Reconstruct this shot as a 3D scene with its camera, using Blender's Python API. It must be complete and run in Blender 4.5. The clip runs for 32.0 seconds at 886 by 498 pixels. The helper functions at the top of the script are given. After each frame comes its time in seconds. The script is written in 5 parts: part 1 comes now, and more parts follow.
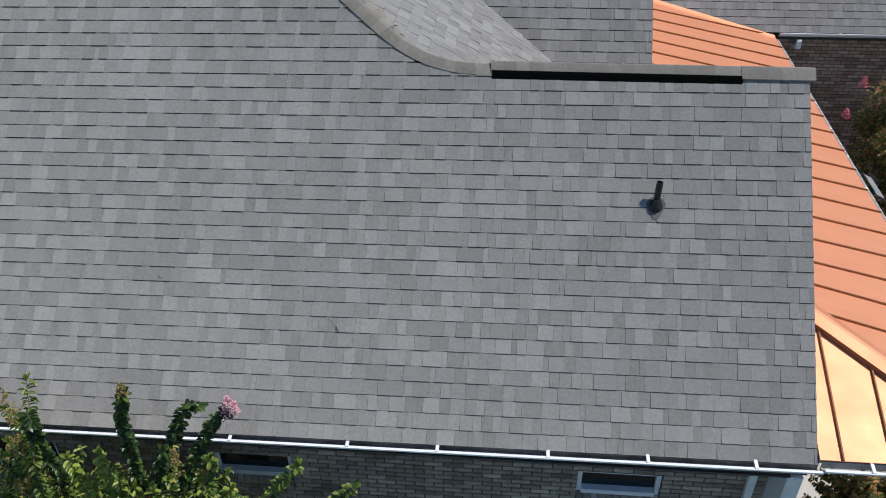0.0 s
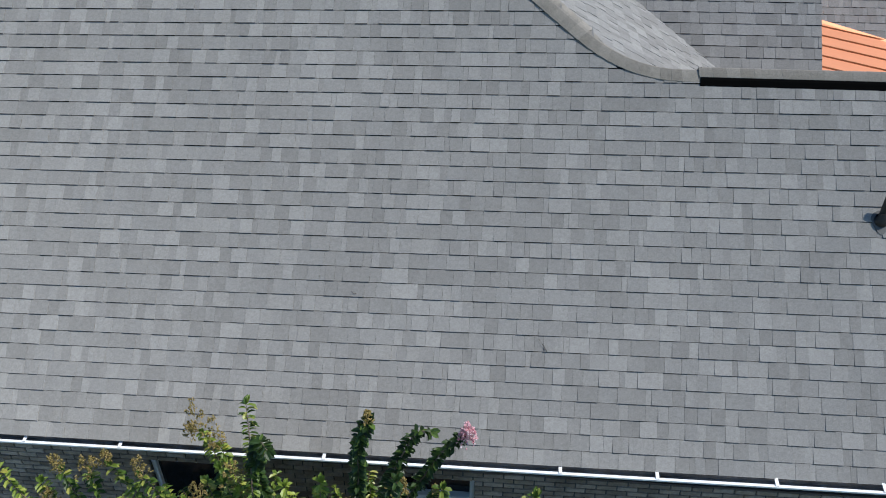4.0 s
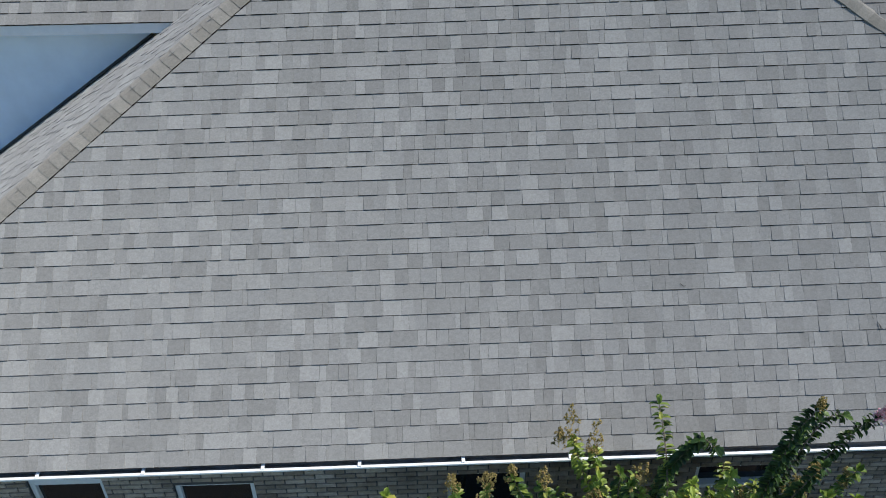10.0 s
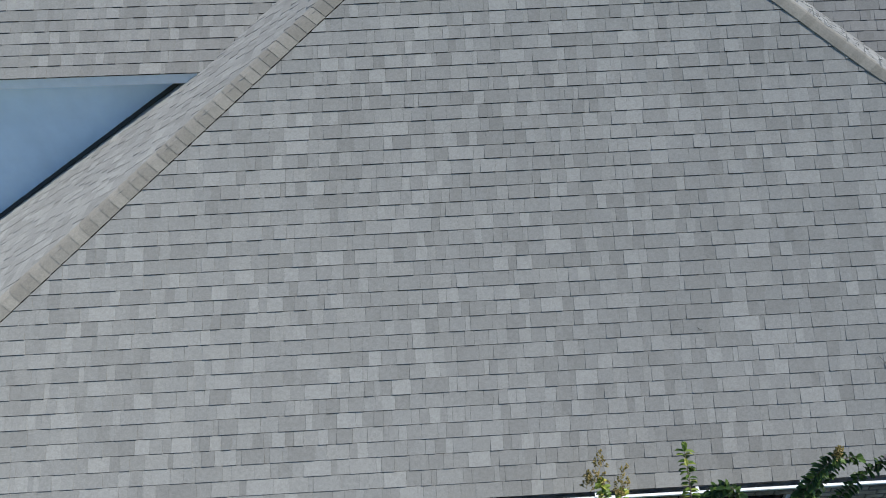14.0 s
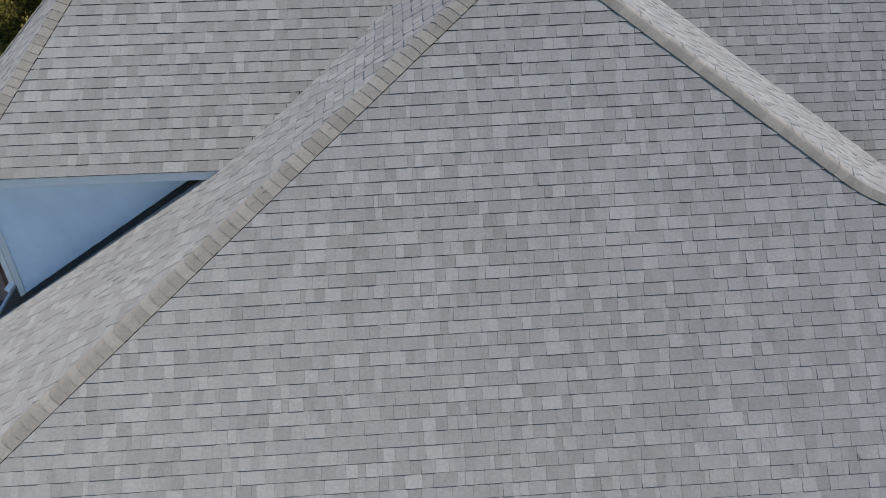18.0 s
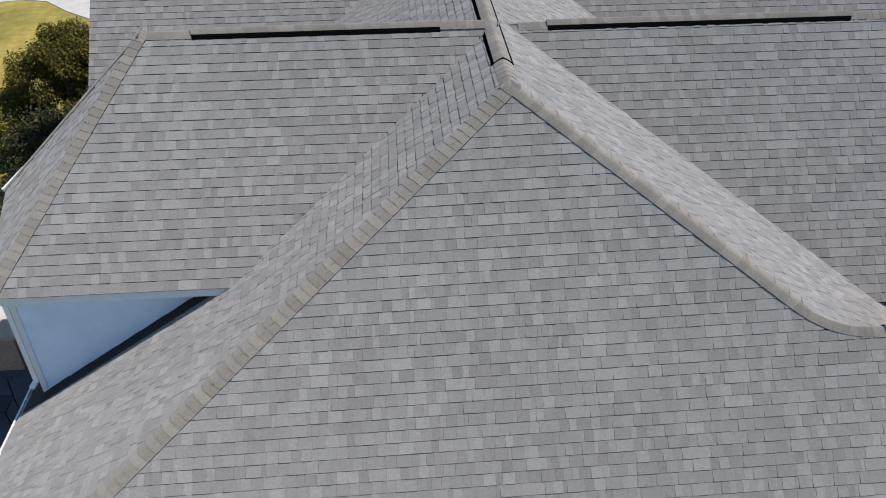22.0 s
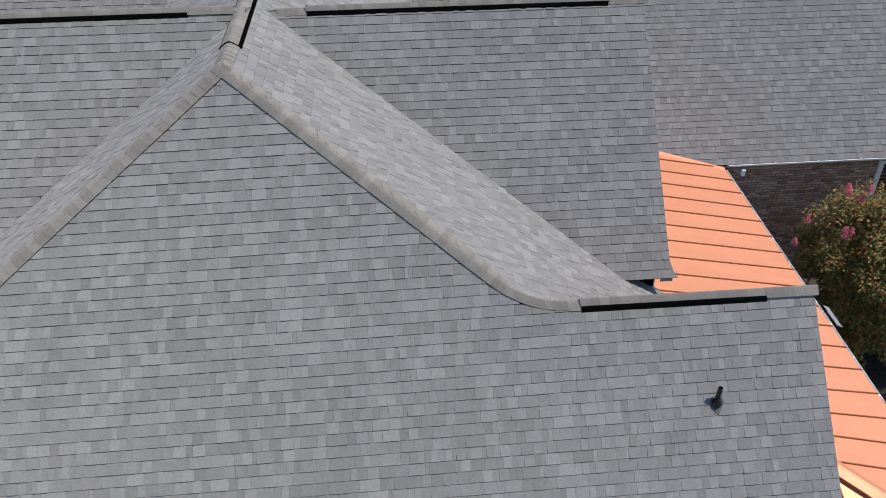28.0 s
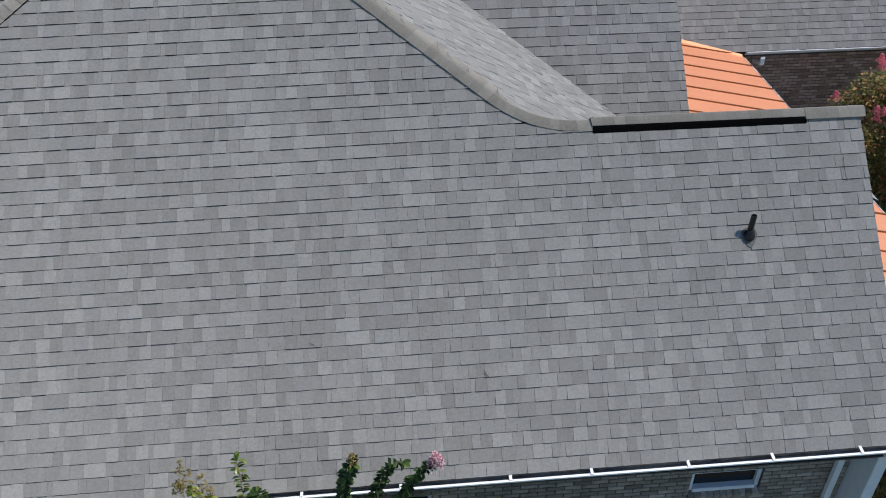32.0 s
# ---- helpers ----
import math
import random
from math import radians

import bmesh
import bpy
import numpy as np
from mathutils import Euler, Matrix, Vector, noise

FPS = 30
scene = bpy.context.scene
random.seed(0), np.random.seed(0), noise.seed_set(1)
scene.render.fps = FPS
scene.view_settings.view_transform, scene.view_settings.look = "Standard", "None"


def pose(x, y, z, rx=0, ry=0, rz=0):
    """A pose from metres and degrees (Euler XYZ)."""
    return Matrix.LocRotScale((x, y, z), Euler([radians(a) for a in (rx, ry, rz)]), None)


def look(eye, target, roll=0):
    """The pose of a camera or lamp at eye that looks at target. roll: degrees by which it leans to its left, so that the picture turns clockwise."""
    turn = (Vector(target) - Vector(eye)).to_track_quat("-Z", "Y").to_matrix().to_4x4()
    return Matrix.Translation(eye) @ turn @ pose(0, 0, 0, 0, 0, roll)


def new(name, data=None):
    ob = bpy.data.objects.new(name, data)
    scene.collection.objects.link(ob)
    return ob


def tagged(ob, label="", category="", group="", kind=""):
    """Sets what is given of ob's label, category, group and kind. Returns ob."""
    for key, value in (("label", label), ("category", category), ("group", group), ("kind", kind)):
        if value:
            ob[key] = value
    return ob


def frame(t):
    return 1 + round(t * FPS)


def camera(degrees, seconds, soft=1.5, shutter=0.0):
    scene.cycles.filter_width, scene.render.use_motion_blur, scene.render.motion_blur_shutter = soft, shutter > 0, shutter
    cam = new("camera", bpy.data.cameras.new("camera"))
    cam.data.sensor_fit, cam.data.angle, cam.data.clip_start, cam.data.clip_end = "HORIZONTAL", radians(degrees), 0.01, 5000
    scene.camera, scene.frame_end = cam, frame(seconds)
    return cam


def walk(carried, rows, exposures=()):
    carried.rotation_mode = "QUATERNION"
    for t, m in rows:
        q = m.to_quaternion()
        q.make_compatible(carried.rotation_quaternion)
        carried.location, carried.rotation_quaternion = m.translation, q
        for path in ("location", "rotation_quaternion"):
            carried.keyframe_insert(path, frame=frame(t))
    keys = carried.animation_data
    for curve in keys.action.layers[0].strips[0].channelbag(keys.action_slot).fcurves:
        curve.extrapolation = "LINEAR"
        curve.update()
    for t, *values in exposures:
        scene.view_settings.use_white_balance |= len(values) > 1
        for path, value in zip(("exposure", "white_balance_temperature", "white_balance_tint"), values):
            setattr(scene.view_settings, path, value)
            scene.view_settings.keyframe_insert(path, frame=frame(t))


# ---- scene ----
cam = camera(57.4, 32.0, soft=1.0)
PATH = [
    (0, (0.051, -0.024, 8.824), (-0.1008, 1.5880, 7.6504), -0.86),
    (0.5, (0.022, -0.014, 8.719), (-0.1307, 1.5991, 7.5467), -0.88),
    (1, (0.014, -0.022, 8.643), (-0.1395, 1.5914, 7.4709), -0.83),
    (1.5, (0.028, -0.030, 8.605), (-0.1245, 1.5838, 7.4333), -0.74),
    (2, (-0.206, 0.007, 8.484), (-0.3600, 1.6204, 7.3121), -0.87),
    (2.5, (-0.563, 0.054, 8.477), (-0.7181, 1.6684, 7.3072), -0.82),
    (3, (-1.021, 0.073, 8.594), (-1.1750, 1.6874, 7.4236), -0.84),
    (3.5, (-1.478, 0.113, 8.672), (-1.6324, 1.7300, 7.5053), -0.75),
    (5.5, (-2.897, 0.282, 8.743), (-3.0480, 1.9040, 7.5832), -0.47),
    (6, (-3.182, 0.249, 8.781), (-3.3318, 1.8721, 7.6219), -0.44),
    (6.5, (-3.471, 0.227, 8.766), (-3.6191, 1.8500, 7.6072), -0.40),
    (7, (-3.718, 0.221, 8.723), (-3.7971, 1.8493, 7.5638), -0.54),
    (7.5, (-3.936, 0.249, 8.639), (-3.9632, 1.8776, 7.4778), -0.63),
    (8, (-4.116, 0.298, 8.558), (-4.1178, 1.9265, 7.3965), -0.66),
    (8.5, (-4.431, 0.304, 8.518), (-4.4231, 1.9316, 7.3554), -0.78),
    (9, (-4.840, 0.264, 8.549), (-4.8169, 1.8897, 7.3851), -0.79),
    (9.5, (-5.222, 0.213, 8.597), (-5.1939, 1.8401, 7.4352), -0.81),
    (10, (-5.589, 0.159, 8.639), (-5.5551, 1.7830, 7.4726), -0.78),
    (10.5, (-5.852, 0.146, 8.604), (-5.8050, 1.7683, 7.4355), -0.85),
    (11, (-5.993, 0.185, 8.573), (-5.9399, 1.8074, 7.4055), -0.92),
    (11.5, (-6.005, 0.166, 8.549), (-5.9507, 1.7868, 7.3781), -0.90),
    (12, (-5.996, 0.167, 8.560), (-5.9422, 1.7866, 7.3875), -0.96),
    (12.5, (-5.968, 0.175, 8.590), (-5.9114, 1.7923, 7.4149), -1.02),
    (13, (-5.922, 0.185, 8.788), (-5.8654, 1.8020, 7.6126), -1.08),
    (13.5, (-5.924, 0.196, 9.018), (-5.8649, 1.8121, 7.8415), -1.09),
    (14, (-5.948, 0.202, 9.268), (-5.8876, 1.8177, 8.0912), -1.11),
    (14.5, (-5.980, 0.266, 9.477), (-5.9170, 1.8825, 8.3016), -1.09),
    (16.5, (-6.048, 0.290, 9.631), (-5.9750, 1.9049, 8.4535), -0.93),
    (17, (-6.076, 0.293, 9.980), (-5.9994, 1.9085, 8.8030), -0.92),
    (17.5, (-6.101, 0.303, 10.345), (-6.0210, 1.9181, 9.1683), -0.87),
    (18, (-6.104, 0.318, 10.505), (-6.0210, 1.9347, 9.3303), -0.81),
    (18.5, (-6.087, 0.336, 10.783), (-6.0007, 1.9543, 9.6100), -0.75),
    (19, (-6.103, 0.301, 11.109), (-6.0148, 1.9184, 9.9361), -0.75),
    (19.5, (-6.170, 0.291, 11.482), (-6.0787, 1.9087, 10.3092), -0.70),
    (20, (-6.226, 0.320, 11.686), (-6.1326, 1.9412, 10.5182), -0.68),
    (20.5, (-6.255, 0.344, 11.748), (-6.1592, 1.9662, 10.5817), -0.57),
    (21, (-6.222, 0.332, 11.975), (-6.1237, 1.9532, 10.8085), -0.53),
    (21.5, (-6.122, 0.319, 12.082), (-6.0212, 1.9418, 10.9172), -0.49),
    (22, (-6.059, 0.350, 12.249), (-5.9575, 1.9723, 11.0847), -0.54),
    (22.5, (-6.069, 0.382, 12.404), (-5.9664, 2.0048, 11.2401), -0.57),
    (23, (-6.062, 0.389, 12.476), (-5.9573, 2.0129, 11.3137), -0.51),
    (23.5, (-5.992, 0.307, 12.541), (-5.8876, 1.9302, 11.3771), -0.55),
    (24, (-5.720, 0.166, 12.619), (-5.6146, 1.7888, 11.4552), -0.49),
    (24.5, (-5.142, 0.065, 12.595), (-5.0360, 1.6893, 11.4331), -0.39),
    (25, (-4.415, -0.062, 12.560), (-4.3068, 1.5615, 11.3965), -0.34),
    (25.5, (-3.675, -0.179, 12.536), (-3.5626, 1.4432, 11.3710), -0.27),
    (26, (-3.122, -0.260, 12.408), (-3.0100, 1.3612, 11.2428), -0.41),
    (26.5, (-2.815, -0.277, 12.213), (-2.6990, 1.3430, 11.0460), -0.45),
    (28.5, (-2.442, -0.245, 12.077), (-2.3219, 1.3748, 10.9093), -0.59),
    (29, (-2.474, -0.274, 11.798), (-2.3536, 1.3469, 10.6325), -0.62),
    (29.5, (-2.492, -0.326, 11.392), (-2.3707, 1.2940, 10.2260), -0.62),
    (30, (-2.444, -0.392, 11.155), (-2.3215, 1.2265, 9.9874), -0.53),
    (30.5, (-2.434, -0.423, 10.678), (-2.3117, 1.1964, 9.5113), -0.60),
    (31, (-2.393, -0.418, 10.125), (-2.2706, 1.2006, 8.9567), -0.57),
    (31.5, (-2.389, -0.394, 9.752), (-2.2655, 1.2229, 8.5813), -0.54),
    (32, (-2.396, -0.334, 9.687), (-2.2721, 1.2804, 8.5135), -0.52),
]
EXPOSURES = [(0.0, -0.15, 6600, 5), (1.0, -0.17, 6550, 5), (2.0, -0.20, 6450, 4), (3.0, 0.04, 6450, 4), (6.0, 0.09, 6400, 2), (8.0, 0.13, 6450, 3), (10.0, 0.17, 6500, 3), (14.5, 0.14, 6450, 1), (17.0, 0.12, 6600, 5), (20.0, 0.09, 6700, 7), (23.0, 0.08, 6750, 8), (26.0, 0.01, 6700, 9), (29.0, -0.04, 6600, 7), (32.0, -0.05, 6550, 5)]
walk(cam, [(t, look(eye, target, roll)) for t, eye, target, roll in PATH], EXPOSURES)

# ---- light ----
SUN_AZ, SUN_EL = radians(95), radians(62)  # azimuth from north towards east
world = bpy.data.worlds.new("sky")
scene.world = world
world.use_nodes = True
sky = world.node_tree.nodes.new("ShaderNodeTexSky")
sky.sky_type, sky.sun_disc, sky.sun_elevation, sky.sun_rotation = "NISHITA", False, SUN_EL, SUN_AZ
background = world.node_tree.nodes["Background"]
sky.ozone_density, sky.dust_density, sky.air_density = 6.0, 0.0, 0.85
background.inputs["Strength"].default_value = 0.138
world.node_tree.links.new(sky.outputs["Color"], background.inputs["Color"])
sun = new("sun", bpy.data.lights.new("sun", "SUN"))
sun.data.energy, sun.data.angle, sun.data.color = 4.0, radians(0.6), (1.0, 0.945, 0.91)
SUN_DIR = Vector((math.sin(SUN_AZ) * math.cos(SUN_EL), math.cos(SUN_AZ) * math.cos(SUN_EL), math.sin(SUN_EL)))
sun.matrix_world = look(SUN_DIR * 60, (0, 0, 0))

# ---- materials ----


class Nodes:
    def __init__(self, name, rough=0.8, metal=0.0):
        self.mat = bpy.data.materials.new(name)
        self.mat.use_nodes = True
        self.tree = self.mat.node_tree
        self.bsdf = self.tree.nodes["Principled BSDF"]
        self.bsdf.inputs["Roughness"].default_value = rough
        self.bsdf.inputs["Metallic"].default_value = metal

    def node(self, kind, **values):
        n = self.tree.nodes.new(kind)
        for key, value in values.items():
            n.inputs[key.replace("_", " ")].default_value = value
        return n

    def link(self, a, b):
        self.tree.links.new(a, b)

    def coords(self):
        return self.node("ShaderNodeTexCoord").outputs["Object"]

    def noise(self, scale, detail=3.0, rough=0.6, stretch=None):
        n = self.node("ShaderNodeTexNoise", Scale=scale, Detail=detail, Roughness=rough)
        co = self.node("ShaderNodeNewGeometry").outputs["Position"]
        if stretch:
            m = self.node("ShaderNodeMapping")
            m.inputs["Scale"].default_value = stretch
            self.link(co, m.inputs["Vector"])
            co = m.outputs["Vector"]
        self.link(co, n.inputs["Vector"])
        return n.outputs["Fac"]

    def ramp(self, fac, *stops):
        n = self.node("ShaderNodeValToRGB")
        while len(n.color_ramp.elements) < len(stops):
            n.color_ramp.elements.new(0.5)
        for e, (at, col) in zip(n.color_ramp.elements, stops):
            e.position, e.color = at, (*col, 1)
        self.link(fac, n.inputs["Fac"])
        return n.outputs["Color"]

    def mix(self, fac, a, b, blend="MIX"):
        n = self.tree.nodes.new("ShaderNodeMix")
        n.data_type, n.blend_type = "RGBA", blend
        for socket, value in ((n.inputs[0], fac), (n.inputs[6], a), (n.inputs[7], b)):
            if isinstance(value, bpy.types.NodeSocket):
                self.link(value, socket)
            else:
                socket.default_value = value if isinstance(value, float) else (*value, 1)
        return n.outputs[2]

    def math(self, op, a, b=0.0):
        n = self.tree.nodes.new("ShaderNodeMath")
        n.operation = op
        for socket, value in zip(n.inputs, (a, b)):
            if isinstance(value, bpy.types.NodeSocket):
                self.link(value, socket)
            else:
                socket.default_value = value
        return n.outputs[0]

    def piece_random(self):
        """A number of its own for each piece, joined or not."""
        a = self.node("ShaderNodeObjectInfo").outputs["Random"]
        b = self.node("ShaderNodeNewGeometry").outputs["Random Per Island"]
        return self.math("FRACT", self.math("ADD", a, b))

    def done(self, colour, bump=None, strength=0.2, distance=0.004):
        if isinstance(colour, bpy.types.NodeSocket):
            self.link(colour, self.bsdf.inputs["Base Color"])
        else:
            self.bsdf.inputs["Base Color"].default_value = (*colour, 1)
        if bump is not None:
            b = self.node("ShaderNodeBump", Strength=strength, Distance=distance)
            self.link(bump, b.inputs["Height"])
            self.link(b.outputs["Normal"], self.bsdf.inputs["Normal"])
        return self.mat


def grey(v, warm=0.0):
    return (v * (1 + 0.95 * warm), v, v * (1 - 1.25 * warm))


def make_shingle(name, low, high, warm=0.0):
    m = Nodes(name, 0.95)
    m.bsdf.inputs["Specular IOR Level"].default_value = 0.25
    m.bsdf.inputs["Diffuse Roughness"].default_value = 0.65
    r = m.piece_random()
    mid = (low + high) / 2
    tone = m.ramp(r, (0.0, grey(low, warm + 0.003)), (0.15, grey(mid * 0.90, warm + 0.003)), (0.3, grey(mid * 0.97, warm - 0.005)), (0.45, grey(mid * 0.93, warm + 0.005)), (0.6, grey(mid * 1.01, warm - 0.004)), (0.75, grey(mid * 1.05, warm + 0.004)), (0.88, grey(mid * 1.11, warm - 0.003)), (1.0, grey(high, warm + 0.002)))
    grain = m.noise(110.0, 3.0, 0.75)
    tone = m.mix(0.36, tone, m.ramp(grain, (0.28, grey(0.45)), (0.5, grey(1.0)), (0.72, grey(1.6))), "MULTIPLY")
    blot = m.noise(34.0, 4.0, 0.7)
    tone = m.mix(0.8, tone, m.ramp(blot, (0.3, grey(0.85)), (0.7, grey(1.14))), "MULTIPLY")
    wash = m.noise(0.7, 3.0, 0.6)
    tone = m.mix(0.35, tone, m.ramp(wash, (0.3, grey(0.88)), (0.7, grey(1.1))), "MULTIPLY")
    return m.done(tone, m.math("ADD", grain, blot), 0.25, 0.003)


SHINGLE = make_shingle("asphalt shingle granules", 0.246, 0.342, 0.040)
CAP = make_shingle("brown-grey cap shingle granules", 0.235, 0.30, 0.102)


def plain(name, colour, rough=0.6, metal=0.0, vary=0.12, scale=9.0, fine=90.0):
    m = Nodes(name, rough, metal)
    tone = m.mix(1.0, colour, m.ramp(m.noise(scale, 4.0), (0.3, grey(1 - vary)), (0.7, grey(1 + vary))), "MULTIPLY")
    tone = m.mix(0.5, tone, m.ramp(m.noise(fine, 3.0), (0.3, grey(1 - vary)), (0.7, grey(1 + vary))), "MULTIPLY")
    return m.done(tone, m.noise(fine, 3.0), 0.15, 0.002)


EDGE = plain("black asphalt cut edge and shadow line", (0.024, 0.018, 0.013), 1.0)
EDGE.node_tree.nodes["Principled BSDF"].inputs["Specular IOR Level"].default_value = 0.08
DECK = plain("black felt and painted shade", (0.012, 0.012, 0.014), 0.95)
VENT_BLACK = plain("black plastic vent mesh", (0.004, 0.004, 0.004), 1.0)
VENT_BLACK.node_tree.nodes["Principled BSDF"].inputs["Specular IOR Level"].default_value = 0.0
COLLAR = plain("dark weathered collar", (0.10, 0.10, 0.10), 0.8)
LEAD = plain("dull lead flashing", (0.27, 0.275, 0.28), 0.6)
RUBBER = plain("black rubber and painted pipe", (0.012, 0.012, 0.013), 0.55)
WHITE = plain("white painted aluminium", (0.88, 0.88, 0.88), 0.4, 0.0, 0.05)
TRIM = plain("white painted trim board", (0.78, 0.79, 0.80), 0.55, 0.0, 0.05)
BROWN = plain("dark brown eave board", (0.075, 0.06, 0.055), 0.7, 0.0, 0.25, 4.0)
SOFFIT = plain("white soffit", (0.7, 0.7, 0.7), 0.6, 0.0, 0.05)
TROUGH_DARK = plain("gutter inside darkened for shade", (0.34, 0.325, 0.31), 0.9, 0.0, 0.4, 5.0)
MORTAR = plain("grey mortar", (0.082, 0.078, 0.076), 0.95, 0.0, 0.2, 14.0)
CONCRETE = plain("pale concrete", (0.55, 0.52, 0.48), 0.9, 0.0, 0.12, 1.5)
WOOD = plain("brown stained wood", (0.16, 0.075, 0.04), 0.6, 0.0, 0.25, 12.0)
STONE_CAP = plain("tan cast stone", (0.55, 0.42, 0.31), 0.85, 0.0, 0.1)
IRON = plain("black wrought iron", (0.012, 0.012, 0.013), 0.45)
BARK = plain("grey-brown bark", (0.16, 0.12, 0.09), 0.9, 0.0, 0.3, 12.0)
MULCH = plain("dark bark mulch and trough shade", (0.06, 0.045, 0.035), 0.95, 0.0, 0.5, 14.0, 60.0)
# the house's deep shade is put into the paving colour
PATIO = plain("paving darkened for deep shade", (0.09, 0.095, 0.105), 0.8, 0.0, 0.15, 3.0)


def make_brick():
    m = Nodes("pale grey-washed brick", 0.9)
    tone = m.ramp(m.piece_random(), (0.0, (0.235, 0.190, 0.148)), (0.25, (0.315, 0.258, 0.204)), (0.5, (0.380, 0.312, 0.246)), (0.75, (0.425, 0.352, 0.280)), (1.0, (0.500, 0.422, 0.342)))
    tone = m.mix(0.7, tone, m.ramp(m.noise(25.0, 4.0), (0.3, grey(0.7)), (0.7, grey(1.2))), "MULTIPLY")
    tone = m.mix(0.8, tone, m.ramp(m.noise(3.2, 5.0, 0.65), (0.32, grey(0.55)), (0.6, grey(1.1))), "MULTIPLY")
    return m.done(tone, m.noise(120.0, 3.0), 0.4, 0.004)


def make_dark_brick():
    m = Nodes("red-brown brick", 0.9)
    tone = m.ramp(m.piece_random(), (0.0, (0.291, 0.185, 0.140)), (0.4, (0.448, 0.286, 0.213)), (0.7, (0.538, 0.358, 0.269)), (1.0, (0.638, 0.470, 0.381)))
    tone = m.mix(0.7, tone, m.ramp(m.noise(25.0, 4.0), (0.3, grey(0.7)), (0.7, grey(1.2))), "MULTIPLY")
    return m.done(tone, m.noise(120.0, 3.0), 0.4, 0.004)


def make_copper():
    m = Nodes("new copper sheet", 0.5, 0.58)
    streak = m.noise(2.2, 4.0, 0.6, (0.35, 3.0, 1.0))
    tone = m.ramp(streak, (0.3, (0.82, 0.345, 0.19)), (0.7, (0.85, 0.37, 0.21)))
    tone = m.mix(0.4, tone, m.ramp(m.noise(0.6, 2.0), (0.35, grey(0.95)), (0.7, grey(1.04))), "MULTIPLY")
    m.link(m.ramp(m.noise(3.0, 3.0), (0.3, grey(0.55)), (0.7, grey(0.61))), m.bsdf.inputs["Roughness"])
    return m.done(tone, m.noise(0.9, 1.0), 0.015, 0.02)


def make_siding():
    m = Nodes("white lap siding tinted blue for shade", 0.55)
    # blue of the sky-lit shade is mixed into the white paint colour
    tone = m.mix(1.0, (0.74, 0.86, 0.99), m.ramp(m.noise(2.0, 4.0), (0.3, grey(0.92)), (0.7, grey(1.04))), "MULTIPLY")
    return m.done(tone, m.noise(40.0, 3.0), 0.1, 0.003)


def make_glass():
    m = Nodes("dark window glass", 0.05)
    m.bsdf.inputs["IOR"].default_value = 1.5
    return m.done((0.012, 0.016, 0.018))


def make_grass():
    m = Nodes("lawn grass", 0.95)
    tone = m.ramp(m.noise(0.16, 5.0, 0.65), (0.3, (0.20, 0.175, 0.03)), (0.5, (0.38, 0.295, 0.06)), (0.7, (0.49, 0.37, 0.10)))
    tone = m.mix(0.7, tone, m.ramp(m.noise(2.2, 4.0), (0.3, grey(0.65)), (0.7, grey(1.25))), "MULTIPLY")
    return m.done(tone, m.noise(14.0, 4.0), 0.8, 0.06)


def make_leaf(name, *stops, rough=0.5):
    m = Nodes(name, rough)
    r = m.node("ShaderNodeNewGeometry").outputs["Random Per Island"]
    tone = m.ramp(r, *stops)
    tone = m.mix(0.6, tone, m.ramp(m.noise(3.0, 3.0), (0.3, grey(0.75)), (0.7, grey(1.2))), "MULTIPLY")
    m.bsdf.inputs["Subsurface Weight"].default_value = 0.0
    t = m.node("ShaderNodeBsdfTranslucent")
    m.link(tone, t.inputs["Color"])
    add = m.node("ShaderNodeMixShader")
    add.inputs[0].default_value = 0.38
    out = m.tree.nodes["Material Output"]
    mat = m.done(tone)
    m.link(m.bsdf.outputs[0], add.inputs[1])
    m.link(t.outputs[0], add.inputs[2])
    m.link(add.outputs[0], out.inputs["Surface"])
    return mat


TWIG = plain("dark brown twig bark", (0.04, 0.03, 0.022), 0.8)
TURF = plain("dark green turf", (0.055, 0.085, 0.02), 0.95, 0.0, 0.35, 1.5, 20.0)
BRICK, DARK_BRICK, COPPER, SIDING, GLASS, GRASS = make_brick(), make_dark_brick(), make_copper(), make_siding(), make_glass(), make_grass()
LEAF = make_leaf("glossy green leaves", (0.0, (0.035, 0.075, 0.016)), (0.4, (0.12, 0.20, 0.034)), (0.75, (0.30, 0.37, 0.07)), (1.0, (0.50, 0.48, 0.13)), rough=0.38)
DEEP = make_leaf("deep green glossy leaves", (0.0, (0.022, 0.045, 0.014)), (0.6, (0.055, 0.105, 0.026)), (1.0, (0.16, 0.24, 0.05)), rough=0.36)
FRESH = make_leaf("yellow-green leaves", (0.0, (0.12, 0.19, 0.03)), (0.5, (0.28, 0.37, 0.06)), (0.9, (0.50, 0.55, 0.12)), (1.0, (0.62, 0.50, 0.10)), rough=0.4)
# deep shade on the lower tree, put into the leaf colour
SHADE_OLIVE = make_leaf("olive leaves darkened for deep shade", (0.0, (0.015, 0.020, 0.007)), (0.7, (0.048, 0.052, 0.013)), (1.0, (0.12, 0.11, 0.025)), rough=0.6)
OLIVE = make_leaf("olive green leaves", (0.0, (0.04, 0.045, 0.008)), (0.6, (0.15, 0.135, 0.022)), (1.0, (0.32, 0.26, 0.05)), rough=0.85)
# sunlight on the low tree is put into this brighter leaf colour
LIME = make_leaf("yellow-green leaves painted sunlit", (0.0, (0.08, 0.09, 0.015)), (0.6, (0.26, 0.25, 0.05)), (1.0, (0.46, 0.40, 0.09)), rough=0.8)
